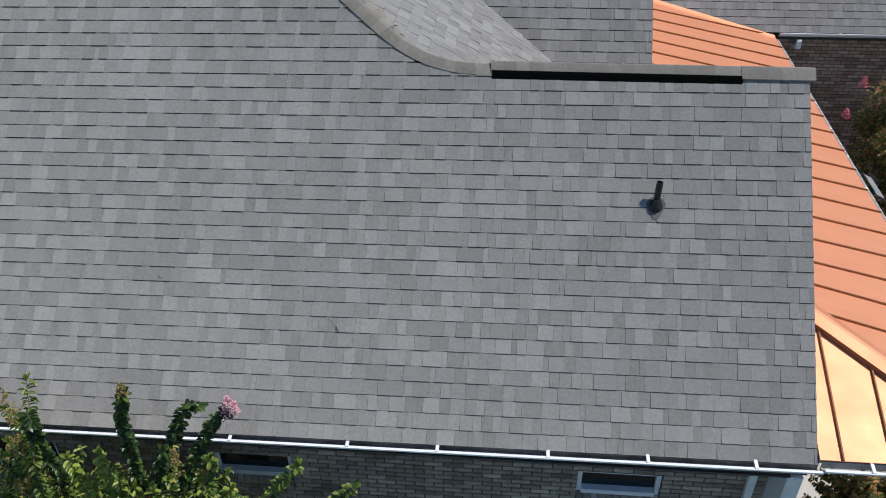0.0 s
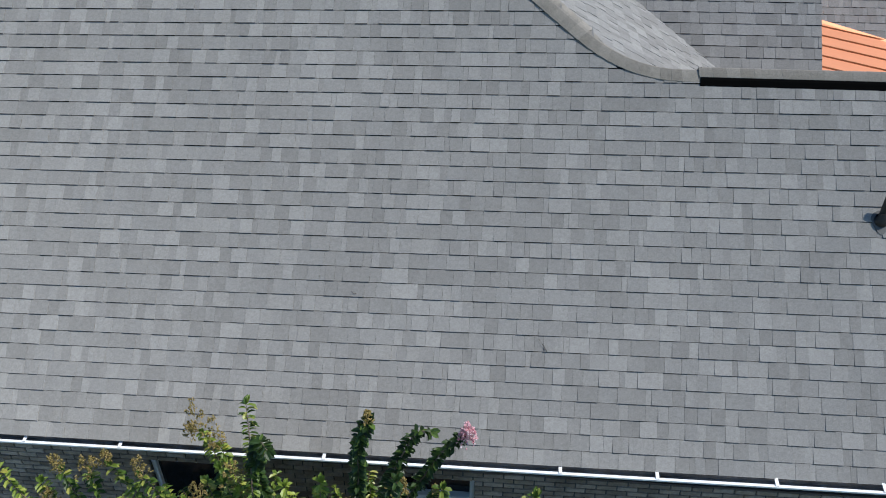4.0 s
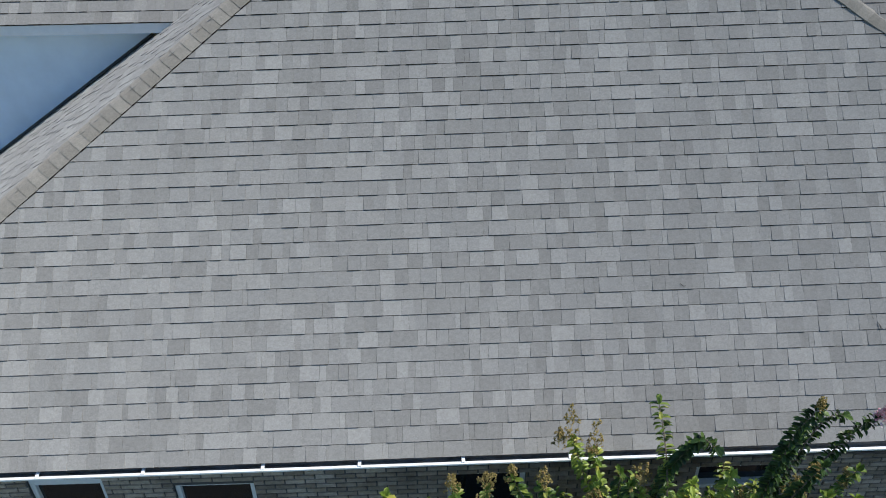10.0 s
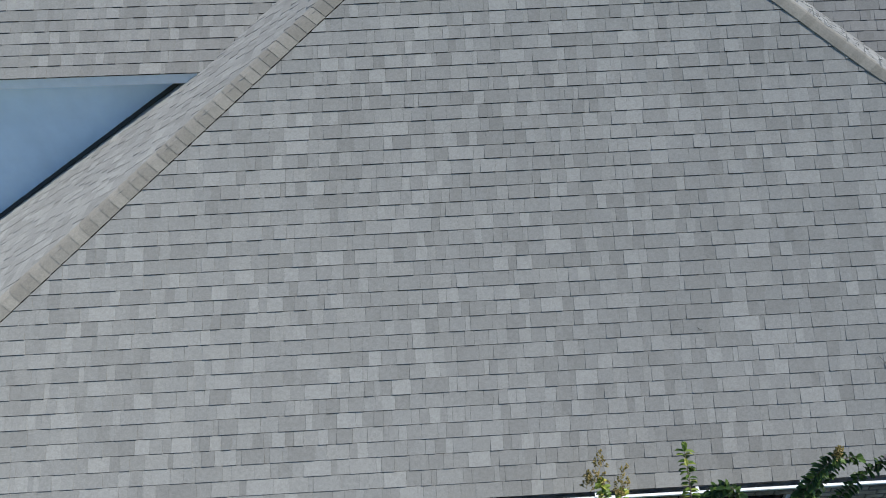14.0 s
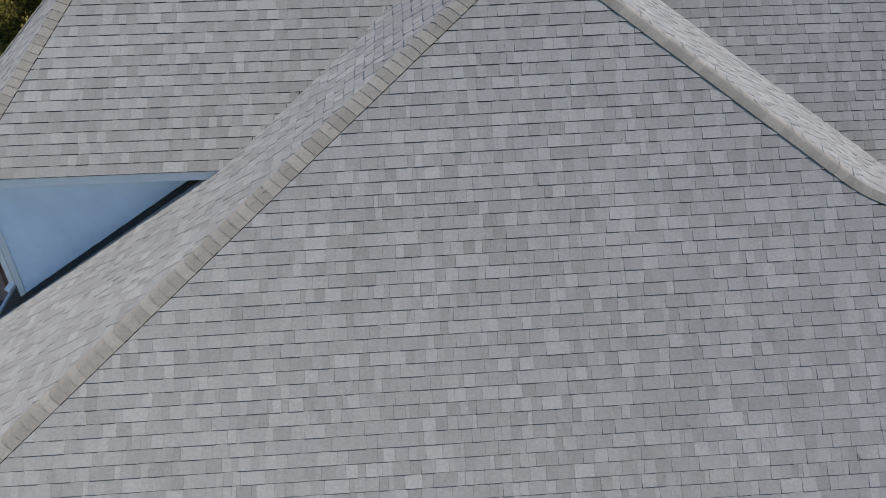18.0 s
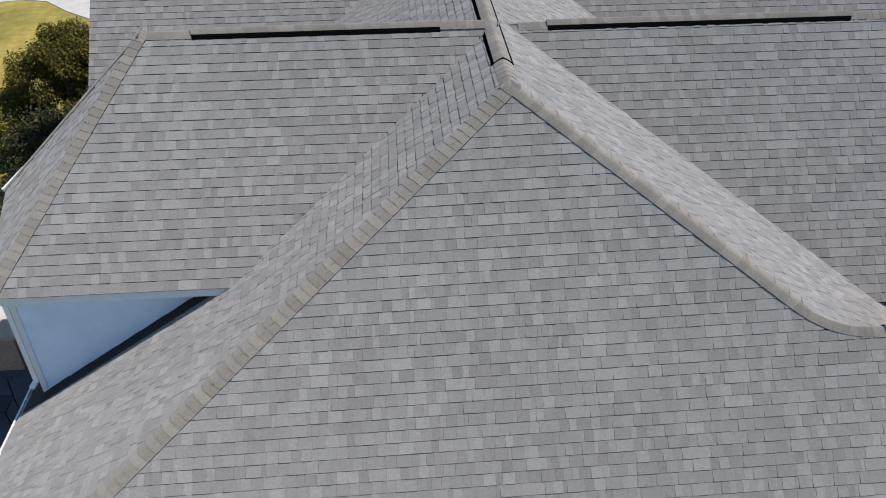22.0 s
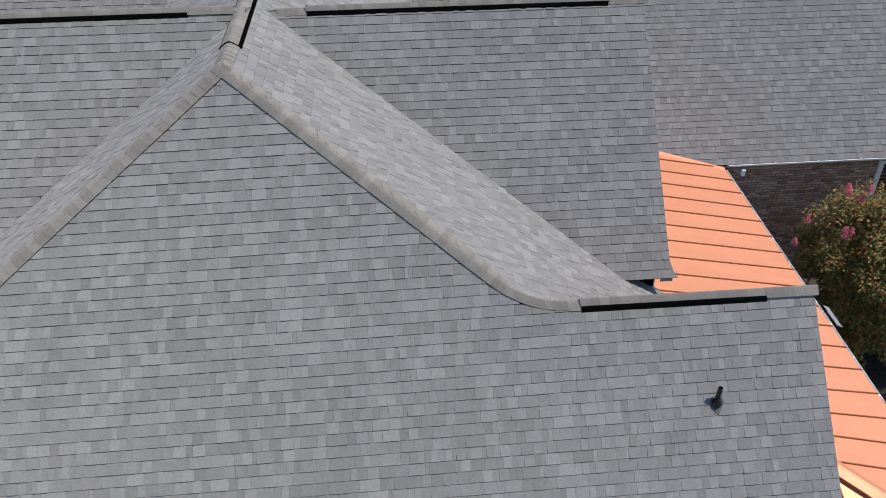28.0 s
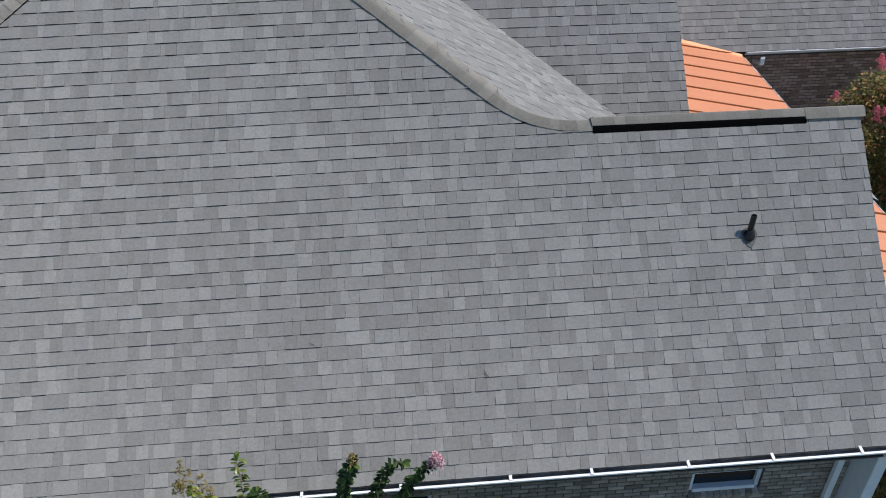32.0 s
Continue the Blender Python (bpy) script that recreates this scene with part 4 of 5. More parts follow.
strip_pts = [Vector((x, valley_y(x) + up_roof, NR_Z - NR_Y + valley_y(x) + up_roof + 0.022)) for x, up_roof in ((1.6, -0.03), (4.70, -0.03), (4.70, 0.015), (1.6, 0.04))]
part("valley_flashing", prism(strip_pts, (0, 0, -0.004)), COPPER, porch, "bright copper valley flashing")
part("hip_cap", prism([p - side * 0.12 + Vector((0, 0, 0.018)), p - side * 0.02 + Vector((0, 0, 0.062)), p + side * 0.02 + Vector((0, 0, 0.062)), p + side * 0.12 + Vector((0, 0, 0.018))], q - p), COPPER, porch, "folded copper hip cap")
# brown strips stand for the shadow under the hip cap
for sgn in (-1, 1):
    part("cap_edge", prism([p + side * sgn * 0.125 - Vector((0, 0, 0.03)), p + side * sgn * 0.108 - Vector((0, 0, 0.03)), p + side * sgn * 0.108 + Vector((0, 0, 0.016)), p + side * sgn * 0.125 + Vector((0, 0, 0.016))], q - p), SEAM_SHADE, porch, "edge strip painted for the cap's shadow")

# the mulch colour inside this trough stands for its shadow
gutter("white gutter along the copper porch eave", (C_X - 0.002, C_Y, eave_z(C_Y) - 0.03), (C_X - 0.002, 14.35, eave_z(14.35) - 0.03), (1, 0, 0), [0.5 + 0.8 * i for i in range(11)], 0.052, 0.007, MULCH)
gutter("white gutter on the south side of the copper porch", (2.94, C_Y + 0.012, 3.035), (C_X + 0.1, C_Y + 0.012, 3.035), (0, -1, 0), [0.4, 1.2])
porch_frame = tagged(new("porch_frame"), "white porch beam, soffit and square posts in shade", "porch", "", "structure")
part("beam", box(2.80, 4.72, 5.12, 5.36, 2.88, 2.955), TRIM, porch_frame)
part("beam", box(4.46, 4.72, 5.30, 14.5, 2.66, 2.95), TRIM, porch_frame)
part("soffit", box(2.76, 4.74, 5.0, 14.6, 2.96, 2.99), SOFFIT, porch_frame)
for yv in (5.05, 8.1, 11.2):
    part("post", box(4.48, 4.70, yv, yv + 0.22, 0.05, 2.66, 0.01), TRIM, porch_frame)
part("pilaster", box(2.755, 2.90, 5.06, 5.66, 0.05, 2.66, 0.006), TRIM, porch_frame)

# ---- vent pipe ----
pipe = thing("vent_pipe", "black plumbing vent pipe with a rubber boot on the shingles", "vent pipe")
PX, PY = 1.46, 6.562
PZ = EAVE_Z + PY - EAVE_Y
stack = part("pipe", tube([(PX - 0.004, PY, PZ - 0.05), (PX + 0.004, PY, PZ + 0.262)], 0.031, 18), RUBBER, pipe)
# the pipe is closed; a black disc stands for shade inside it
part("bore", tube([(PX + 0.004, PY, PZ + 0.260), (PX + 0.004, PY, PZ + 0.2635)], 0.024, 16), VENT_BLACK, stack, "black disc standing for the shaded hollow")
nrm, down = Vector((0, -1, 1)).normalized(), Vector((0, -1, -1)).normalized()
base = Vector((PX, PY, PZ)) + nrm * 0.014
part("boot", tube([base - nrm * 0.006, base + nrm * 0.008, base + nrm * 0.020, base + nrm * 0.020 + Vector((0, 0, 0.030)), base + nrm * 0.012 + Vector((0, 0, 0.065))], [0.066, 0.064, 0.054, 0.042, 0.035], 24), RUBBER, pipe, "ribbed black rubber boot")
# the flashing sheet runs out to a blunt point down the slope
tip = [base + down * (0.135 * math.cos(a) ** 3 if math.cos(a) > 0 else 0.09 * math.cos(a)) + Vector((0.092 * math.sin(a), 0, 0)) - nrm * 0.008 for a in (k * math.tau / 28 for k in range(28))]
part("flange", prism(tip, nrm * 0.006), COLLAR, pipe, "dark grey flashing sheet ending in a point")

# ---- ground ----
ground = tagged(new("ground"), "yellow-green lawn running to the horizon", "lawn", "", "structure")
gv, gf = [], []
gx = [-900, -300, -120, -70, -50, -40, -34, -28, -22, -16, -8, 0, 10, 20, 40, 100, 300, 900]
gy = [-900, -200, -60, -20, 0, 10, 20, 26, 32, 38, 44, 50, 60, 80, 120, 300, 900]
for b in gy:
    for a in gx:
        gv.append((a, b, -0.02))
for j in range(len(gy) - 1):
    for i in range(len(gx) - 1):
        n = j * len(gx) + i
        gf.append((n, n + 1, n + 1 + len(gx), n + len(gx)))
link_part("lawn", mesh_of("lawn", gv, gf, GRASS), ground)
# unseen dark ground, added to cut yellow bounce onto the walls
front = tagged(new("unseen_turf"), "unseen dark turf added to cut bounce light", "lawn", "", "structure")
part("turf", box(-40, 40, -60, 2.4, -0.015, 0.0), TURF, front)
bed = tagged(new("planting_bed"), "dark mulch bed along the brick wall", "ground", "", "structure")
part("mulch", box(-13.0, 12.0, 2.4, 5.4, -0.01, 0.03), MULCH, bed)
court = tagged(new("courtyard"), "shaded paving between the porch and the north wall", "pavement", "", "structure")
part("slab", box(2.9, 4.75, 5.0, 14.84, -0.01, 0.06), CONCRETE, court, "pale concrete porch floor")
part("soil", box(4.75, 12.6, 5.45, 14.84, -0.01, 0.03), MULCH, court, "dark mulch")

# ---- plants ----


def leaf_arrays(places, size_lo, size_hi, rng, slim=0.5):
    """Folded pointed leaves: places are (base, direction, up)."""
    verts, faces = [], []
    for base, d, up in places:
        d = Vector(d).normalized()
        side = d.cross(Vector(up))
        side = side.normalized() if side.length > 1e-4 else d.orthogonal().normalized()
        nor = side.cross(d)
        n, L = len(verts), rng.uniform(size_lo, size_hi)
        w = L * slim * rng.uniform(0.85, 1.15) / 2
        b = Vector(base)
        verts += [b, b + d * L * 0.26 + side * w * 0.78 + nor * w * 0.42, b + d * L * 0.74 + side * w * 0.92 + nor * w * 0.10, b + d * L * 0.97 - nor * L * 0.20,
                  b + d * L * 0.74 - side * w * 0.92 + nor * w * 0.10, b + d * L * 0.26 - side * w * 0.78 + nor * w * 0.42, b + d * L * 0.5 - nor * L * 0.03]
        faces += [(n, n + 6, n + 1), (n + 1, n + 6, n + 2), (n + 2, n + 6, n + 3), (n + 3, n + 6, n + 4), (n + 4, n + 6, n + 5), (n + 5, n + 6, n)]
    return verts, faces


def bent_stem(p, q, rng, sag=0.1, n=7):
    p, q = Vector(p), Vector(q)
    off = Vector((rng.uniform(-1, 1), rng.uniform(-1, 1), 0)) * sag
    return [p.lerp(q, k / n) + off * math.sin(math.pi * k / n) for k in range(n + 1)]


def arched(p, q, rng, n=7):
    """A shoot that climbs first and leans out towards its tip."""
    knee = Vector((p.x * 0.85 + q.x * 0.15, p.y * 0.85 + q.y * 0.15, p.z + (q.z - p.z) * 0.62)) + Vector((rng.uniform(-0.04, 0.04), rng.uniform(-0.04, 0.04), 0))
    return [p.lerp(knee, k / n).lerp(knee.lerp(q, k / n), k / n) for k in range(n + 1)]


def cluster(centre, rx, rz, count, size, rng, verts, faces):
    """Small angular capsules or petals round a centre, in an upright cone."""
    for _ in range(count):
        h = rng.random()
        r = rx * (1 - 0.75 * h) * math.sqrt(rng.random())
        a = rng.uniform(0, math.tau)
        c = Vector(centre) + Vector((r * math.cos(a), r * math.sin(a), rz * h))
        n, s = len(verts), size * rng.uniform(0.6, 1.3)
        ax = [Vector((rng.gauss(0, 1), rng.gauss(0, 1), rng.gauss(0, 1))).normalized() * s for _ in range(2)]
        ax.append(ax[0].cross(ax[1]).normalized() * s)
        verts += [c + ax[0], c - ax[0], c + ax[1], c - ax[1], c + ax[2], c - ax[2]]
        faces += [(n, n + 2, n + 4), (n + 2, n + 1, n + 4), (n + 1, n + 3, n + 4), (n + 3, n, n + 4), (n + 2, n, n + 5), (n + 1, n + 2, n + 5), (n + 3, n + 1, n + 5), (n, n + 3, n + 5)]


def panicle(centre, r, h, rng, verts, faces):
    """An airy upright seed head: short side branches, each ending in a knot of capsules."""
    for k in range(int(16 + 34 * h)):
        g = rng.random()
        a, out = rng.uniform(0, math.tau), r * (1.0 - 0.65 * g) * rng.uniform(0.35, 1.0)
        knot = Vector(centre) + Vector((out * math.cos(a), out * math.sin(a), h * (0.12 + 0.88 * g)))
        cluster(knot, 0.022, 0.045, 11, 0.0072, rng, verts, faces)
        root, n = Vector(centre) + Vector((0, 0, h * (0.12 + 0.88 * g) - 0.6 * out)), len(verts)
        w = Vector((0.0022, 0.0, 0.0))
        verts += [root - w, root + w, knot + w + Vector((0, 0, 0.02)), knot - w + Vector((0, 0, 0.02))]
        faces.append((n, n + 1, n + 2, n + 3))


def rod(points, steps=5):
    """A smooth line through a few points."""
    p = [Vector(q) for q in points]
    p = [p[0] * 2 - p[1]] + p + [p[-1] * 2 - p[-2]]
    line_out = []
    for k in range(1, len(p) - 2):
        for i in range(steps):
            f = i / steps
            line_out.append(0.5 * (2 * p[k] + (p[k + 1] - p[k - 1]) * f + (2 * p[k - 1] - 5 * p[k] + 4 * p[k + 1] - p[k + 2]) * f * f + (3 * p[k] - p[k - 1] - 3 * p[k + 1] + p[k + 2]) * f ** 3))
    return line_out + [p[-2]]


def leaf_pairs(path, spacing, rng, wide=0.35, reach=1.0):
    """Opposite leaves down a shoot, mostly in two ranks, hanging a little at their tips."""
    places, gone, heading = [], 0.0, rng.uniform(-0.5, 0.5)
    for a, b in zip(path[::-1], path[-2::-1]):
        length, axis = (a - b).length, (a - b).normalized()
        while gone < length:
            p = a.lerp(b, gone / length)
            turn = heading + rng.uniform(-wide, wide) + (1.57 if rng.random() < 0.36 else 0.0)
            out = Vector((math.cos(turn), math.sin(turn), 0.0))
            out -= axis * out.dot(axis) * 0.8
            for sgn in (1, -1):
                places.append((p + Vector((0, 0, rng.uniform(-0.008, 0.008))), out * sgn + axis * rng.uniform(0.1, 0.5) + Vector((0, 0, rng.uniform(-0.55, 0.0))), axis + Vector((0, 0, 0.5))))
            gone += spacing * rng.uniform(0.8, 1.2)
        gone -= length
    for k in range(5):
        places.append((path[-1], (path[-1] - path[-2]).normalized() + Vector((rng.uniform(-0.6, 0.6), rng.uniform(-0.6, 0.6), 0.1)), (0, -0.5, 1)))
    return places[: int(len(places) * reach)]


def crepe_myrtle(label, base, arms, seeds=(), blooms=(), body=40, spread=(0.8, 0.45), body_z=(1.6, 2.9), seed=1, leaf=LEAF, size=(0.064, 0.10), bloom=PINK):
    """A many-stemmed flowering shrub: long shoots of paired leaves over a leafy body, seed heads and blossom."""
    rng = random.Random(seed)
    shrub = thing("crepe_myrtle", label, "shrub", "crepe myrtles")
    base = Vector(base)
    for k in range(3):
        part("trunk", tube([base + Vector((0.05 * (k - 1), 0, -0.03)), base + Vector((0.09 * (k - 1), 0.02, 0.4)), base + Vector((0.13 * (k - 1), 0.03, 0.85))], [0.03, 0.025, 0.018], 8), BARK, shrub)
    for points, spacing, material in arms:
        path = rod([base + Vector((rng.uniform(-0.1, 0.1), 0.02, 0.7)), base.lerp(Vector(points[0]), 0.7) + Vector((0, 0, 0.3))] + list(points))
        stem = part("stem", tube(path, [0.014 - 0.0115 * k / (len(path) - 1) for k in range(len(path))], 6), BARK, shrub)
        v, f = leaf_arrays(leaf_pairs(path[8:], spacing, rng), size[0] * 0.92, size[1] * 0.92, rng, 0.48)
        tagged(link_part("shoot_leaves", mesh_of("shoot_leaves", v, f, material), stem), kind="stuff")
    places, stems = [], []
    for _ in range(body):
        a, r = rng.uniform(0, math.tau), math.sqrt(rng.random())
        tip = base + Vector((spread[0] * r * math.cos(a), spread[1] * r * math.sin(a), rng.uniform(*body_z)))
        fork = base + Vector((rng.uniform(-0.12, 0.12), rng.uniform(-0.1, 0.1), rng.uniform(0.3, 0.8)))
        low = tip.lerp(fork, 0.55) + Vector((rng.uniform(-0.08, 0.08), rng.uniform(-0.08, 0.08), 0))
        path = bent_stem(fork, low, rng, 0.05, 4)[:-1] + arched(low, tip, rng, 7)
        stems.append(tube(path, [0.010 - 0.0075 * k / (len(path) - 1) for k in range(len(path))], 5))
        places += leaf_pairs(path[4:], 0.017, rng, 1.2, rng.uniform(0.55, 0.95))
    tagged(merge("stems", stems, BARK, shrub, "thin brown stems"), kind="stuff")
    v, f = leaf_arrays(places, size[0] * 0.85, size[1] * 0.85, rng, 0.46)
    tagged(link_part("leaves", mesh_of("leaves", v, f, leaf), shrub), kind="stuff")
    for x, y, z, r, h in seeds:
        v, f = [], []
        panicle((x, y, z), r, h, rng, v, f)
        tagged(link_part("seed_head", mesh_of("seed_head", v, f, SEED), shrub, None, "tan seed panicle"), kind="stuff")
    for c in blooms:
        v, f = [], []
        cluster(c, 0.085, 0.20, 150, 0.010, rng, v, f)
        for _ in range(11):
            cluster(Vector(c) + Vector((rng.uniform(-0.065, 0.075), rng.uniform(-0.06, 0.06), rng.uniform(-0.03, 0.12))), 0.036, 0.06, 30, 0.0085, rng, v, f)
        tagged(link_part("blossom", mesh_of("blossom", v, f, bloom), shrub, None, "pink blossom panicle"), kind="stuff")
    return shrub


myrtle = crepe_myrtle("green crepe myrtle with one pink panicle above the gutter", (-3.05, 4.25, 0.03),
    [([(-2.98, 4.17, 3.30), (-2.95, 4.16, 3.62), (-2.92, 4.14, 4.02), (-2.83, 4.12, 4.30)], 0.0105, DEEP),
     ([(-2.84, 4.30, 3.05), (-2.72, 4.36, 3.42), (-2.57, 4.42, 3.78), (-2.49, 4.42, 3.89), (-2.41, 4.42, 3.89)], 0.013, DEEP),
     ([(-2.66, 4.32, 3.05), (-2.48, 4.36, 3.40), (-2.31, 4.39, 3.72), (-2.17, 4.39, 3.87)], 0.012, DEEP),
     ([(-2.85, 4.15, 3.0), (-2.76, 4.12, 3.35), (-2.64, 4.10, 3.68)], 0.018, DEEP),
     ([(-2.45, 4.2, 2.9), (-2.40, 4.2, 3.2), (-2.30, 4.18, 3.52)], 0.020, LEAF),
     ([(-2.55, 4.05, 2.9), (-2.62, 4.0, 3.2), (-2.60, 4.0, 3.46)], 0.021, LEAF),
     ([(-2.0, 4.2, 2.85), (-1.76, 4.2, 3.23), (-1.58, 4.2, 3.47)], 0.025, LEAF),
     ([(-1.62, 4.2, 2.72), (-1.36, 4.2, 3.0), (-1.12, 4.2, 3.26)], 0.030, LEAF),
     ([(-2.50, 4.2, 2.75), (-2.32, 4.2, 2.96), (-2.19, 4.2, 3.13)], 0.021, FRESH),
     ([(-3.22, 4.2, 2.85), (-3.40, 4.2, 3.13), (-3.60, 4.2, 3.22)], 0.021, FRESH),
     ([(-3.05, 4.1, 2.6), (-3.03, 4.1, 2.95), (-2.98, 4.1, 3.20)], 0.021, FRESH),
     ([(-3.15, 4.1, 2.6), (-3.14, 4.1, 3.0), (-3.10, 4.1, 3.30)], 0.021, LEAF),
     ([(-2.85, 4.05, 2.6), (-2.82, 4.05, 2.95), (-2.80, 4.05, 3.24)], 0.021, FRESH),
     ([(-2.9, 3.95, 2.4), (-2.98, 3.9, 2.75), (-3.10, 3.85, 3.02)], 0.021, FRESH),
     ([(-3.24, 4.2, 2.95), (-3.29, 4.2, 3.25), (-3.27, 4.2, 3.47)], 0.020, FRESH)],
    seeds=[(-2.72, 4.2, 3.16, 0.13, 0.26), (-3.10, 4.2, 3.06, 0.13, 0.22), (-2.62, 4.2, 3.36, 0.07, 0.2), (-2.9, 3.9, 2.9, 0.1, 0.22), (-2.36, 4.2, 3.30, 0.06, 0.18), (-2.82, 4.12, 4.27, 0.045, 0.11)],
    blooms=[(-2.12, 4.36, 3.88)], body=190, spread=(0.95, 0.6), body_z=(1.7, 2.85), seed=31)
crepe_myrtle("green crepe myrtle with tan seed heads beside the gutter", (-4.05, 4.3, 0.03),
    [([(-3.80, 4.06, 3.20), (-3.80, 4.12, 3.50), (-3.82, 4.29, 3.80), (-3.86, 4.45, 4.04)], 0.021, LEAF),
     ([(-3.79, 4.30, 3.05), (-3.79, 4.22, 3.50), (-3.71, 4.14, 3.86), (-3.64, 4.07, 4.07), (-3.57, 4.0, 4.06)], 0.010, DEEP),
     ([(-4.18, 4.62, 2.65), (-4.30, 4.68, 2.95), (-4.42, 4.72, 3.36)], 0.021, FRESH),
     ([(-4.10, 4.60, 2.60), (-4.19, 4.62, 3.01), (-4.25, 4.63, 3.30)], 0.022, FRESH),
     ([(-4.75, 4.25, 2.9), (-4.88, 4.2, 3.25), (-4.98, 4.2, 3.52)], 0.021, LEAF),
     ([(-4.45, 4.25, 2.8), (-4.62, 4.2, 3.15), (-4.75, 4.2, 3.40)], 0.021, LEAF),
     ([(-3.95, 4.2, 2.8), (-4.02, 4.2, 3.15), (-4.06, 4.2, 3.40)], 0.021, LEAF),
     ([(-3.50, 4.2, 2.7), (-3.54, 4.2, 3.05), (-3.57, 4.2, 3.40)], 0.021, FRESH),
     ([(-4.05, 4.3, 2.7), (-4.10, 4.3, 3.1), (-4.12, 4.3, 3.44)], 0.021, LEAF),
     ([(-3.90, 4.2, 2.7), (-3.93, 4.2, 3.0), (-3.95, 4.2, 3.30)], 0.021, FRESH),
     ([(-4.2, 4.3, 2.6), (-4.24, 4.3, 2.95), (-4.27, 4.3, 3.24)], 0.021, LEAF),
     ([(-3.5, 4.1, 2.5), (-3.58, 4.05, 2.8), (-3.68, 4.0, 3.02)], 0.021, FRESH),
     ([(-4.3, 4.2, 2.6), (-4.35, 4.15, 2.95), (-4.42, 4.15, 3.18)], 0.021, FRESH)],
    seeds=[(-4.45, 4.72, 3.30, 0.12, 0.44), (-4.54, 4.72, 3.28, 0.07, 0.16), (-4.26, 4.63, 3.28, 0.09, 0.38), (-3.98, 4.2, 3.38, 0.14, 0.24), (-4.75, 4.2, 3.40, 0.08, 0.2),
           (-4.31, 4.2, 3.12, 0.14, 0.22), (-5.0, 4.2, 3.50, 0.06, 0.16), (-5.19, 4.2, 3.36, 0.12, 0.24), (-3.93, 4.2, 3.05, 0.14, 0.24), (-4.0, 4.1, 2.95, 0.12, 0.22)], body=175, spread=(1.0, 0.6), body_z=(1.7, 2.85), seed=32)
crepe_myrtle("low green crepe myrtle with yellowing seed heads under the gutter", (-5.3, 4.2, 0.03),
    [([(-5.32, 4.2, 2.7), (-5.38, 4.2, 3.05), (-5.43, 4.2, 3.38)], 0.022, LEAF), ([(-5.18, 4.2, 2.8), (-5.20, 4.2, 3.1), (-5.19, 4.2, 3.40)], 0.022, LEAF),
     ([(-5.45, 4.2, 2.6), (-5.58, 4.2, 2.95), (-5.64, 4.2, 3.24)], 0.022, FRESH), ([(-5.7, 4.2, 2.6), (-5.88, 4.2, 3.05), (-5.98, 4.2, 3.36)], 0.024, FRESH)],
    seeds=[(-5.46, 4.2, 3.36, 0.08, 0.2), (-5.6, 4.15, 3.0, 0.1, 0.2)], body=46, spread=(0.5, 0.35), body_z=(1.6, 2.8), seed=33)
crepe_myrtle("low leafy crepe myrtle shoots below the brick wall", (-1.35, 4.1, 0.03), [([(-1.4, 4.1, 2.0), (-1.46, 4.1, 2.4), (-1.5, 4.1, 2.75)], 0.022, LEAF), ([(-1.1, 4.1, 2.0), (-1.0, 4.1, 2.3), (-0.95, 4.1, 2.6)], 0.022, FRESH)], body=26, spread=(0.5, 0.3), body_z=(1.2, 2.4), seed=34)
crepe_myrtle("bronze-green crepe myrtle on the porch floor, placed to fit the view", (4.15, 6.0, 0.06), [([(3.9, 5.95, 0.9), (3.8, 5.9, 1.15), (3.75, 5.9, 1.35)], 0.03, BRONZE), ([(4.05, 6.0, 1.1), (4.02, 6.0, 1.4), (4.0, 6.0, 1.6)], 0.03, BRONZE)], body=160, spread=(0.62, 0.45), body_z=(0.5, 1.5), seed=36, leaf=BRONZE, size=(0.06, 0.1))

rng = random.Random(77)
for c in ((-2.85, 4.02, 3.10), (-2.68, 4.02, 3.04)):
    v, f = [], []
    cluster(c, 0.04, 0.05, 26, 0.016, rng, v, f)
    tagged(link_part("young_leaves", mesh_of("young_leaves", v, f, ORANGE), myrtle, None, "orange-red young leaves"), kind="stuff")


def leafy_tree(label, base, height, radius, leaves, seed, leaf=OLIVE, size=(0.06, 0.12), clump=0.75, count=60):
    rng = random.Random(seed)
    tree = thing("tree", label, "tree", "trees")
    base = Vector(base)
    top = base + Vector((0, 0, height * 0.75))
    part("trunk", tube(bent_stem(base, top, rng, 0.15), [0.16 - 0.1 * k / 7 for k in range(8)], 10), BARK, tree)
    clumps = []
    for _ in range(count):
        a, r = rng.uniform(0, math.tau), math.sqrt(rng.random())
        h = rng.uniform(0.08, 1.0)
        w = radius * math.sqrt(max(0.05, 1 - (2 * (h - 0.45)) ** 2 * 0.8))
        c = base + Vector((w * r * math.cos(a), w * r * math.sin(a), height * h))
        clumps.append((c, rng.uniform(0.25, 0.5) * radius * clump))
    for c, _ in clumps[:12]:
        part("limb", tube(bent_stem(base + Vector((0, 0, height * rng.uniform(0.15, 0.5))), c, rng, 0.1), [0.06 - 0.045 * k / 7 for k in range(8)], 6), BARK, tree)
    places = []
    for k in range(leaves):
        c, r = clumps[k % len(clumps)]
        d = Vector((rng.gauss(0, 1), rng.gauss(0, 1), rng.gauss(0, 0.8))).normalized()
        p = c + d * r * rng.random() ** 0.4
        places.append((p, d + Vector((rng.uniform(-1, 1), rng.uniform(-1, 1), rng.uniform(-0.8, 0.4))), (rng.uniform(-0.4, 0.4), rng.uniform(-0.4, 0.4), 1)))
    v, f = leaf_arrays(places, *size, rng, 0.6)
    tagged(link_part("crown", mesh_of("crown", v, f, leaf), tree), kind="stuff")
    return tree


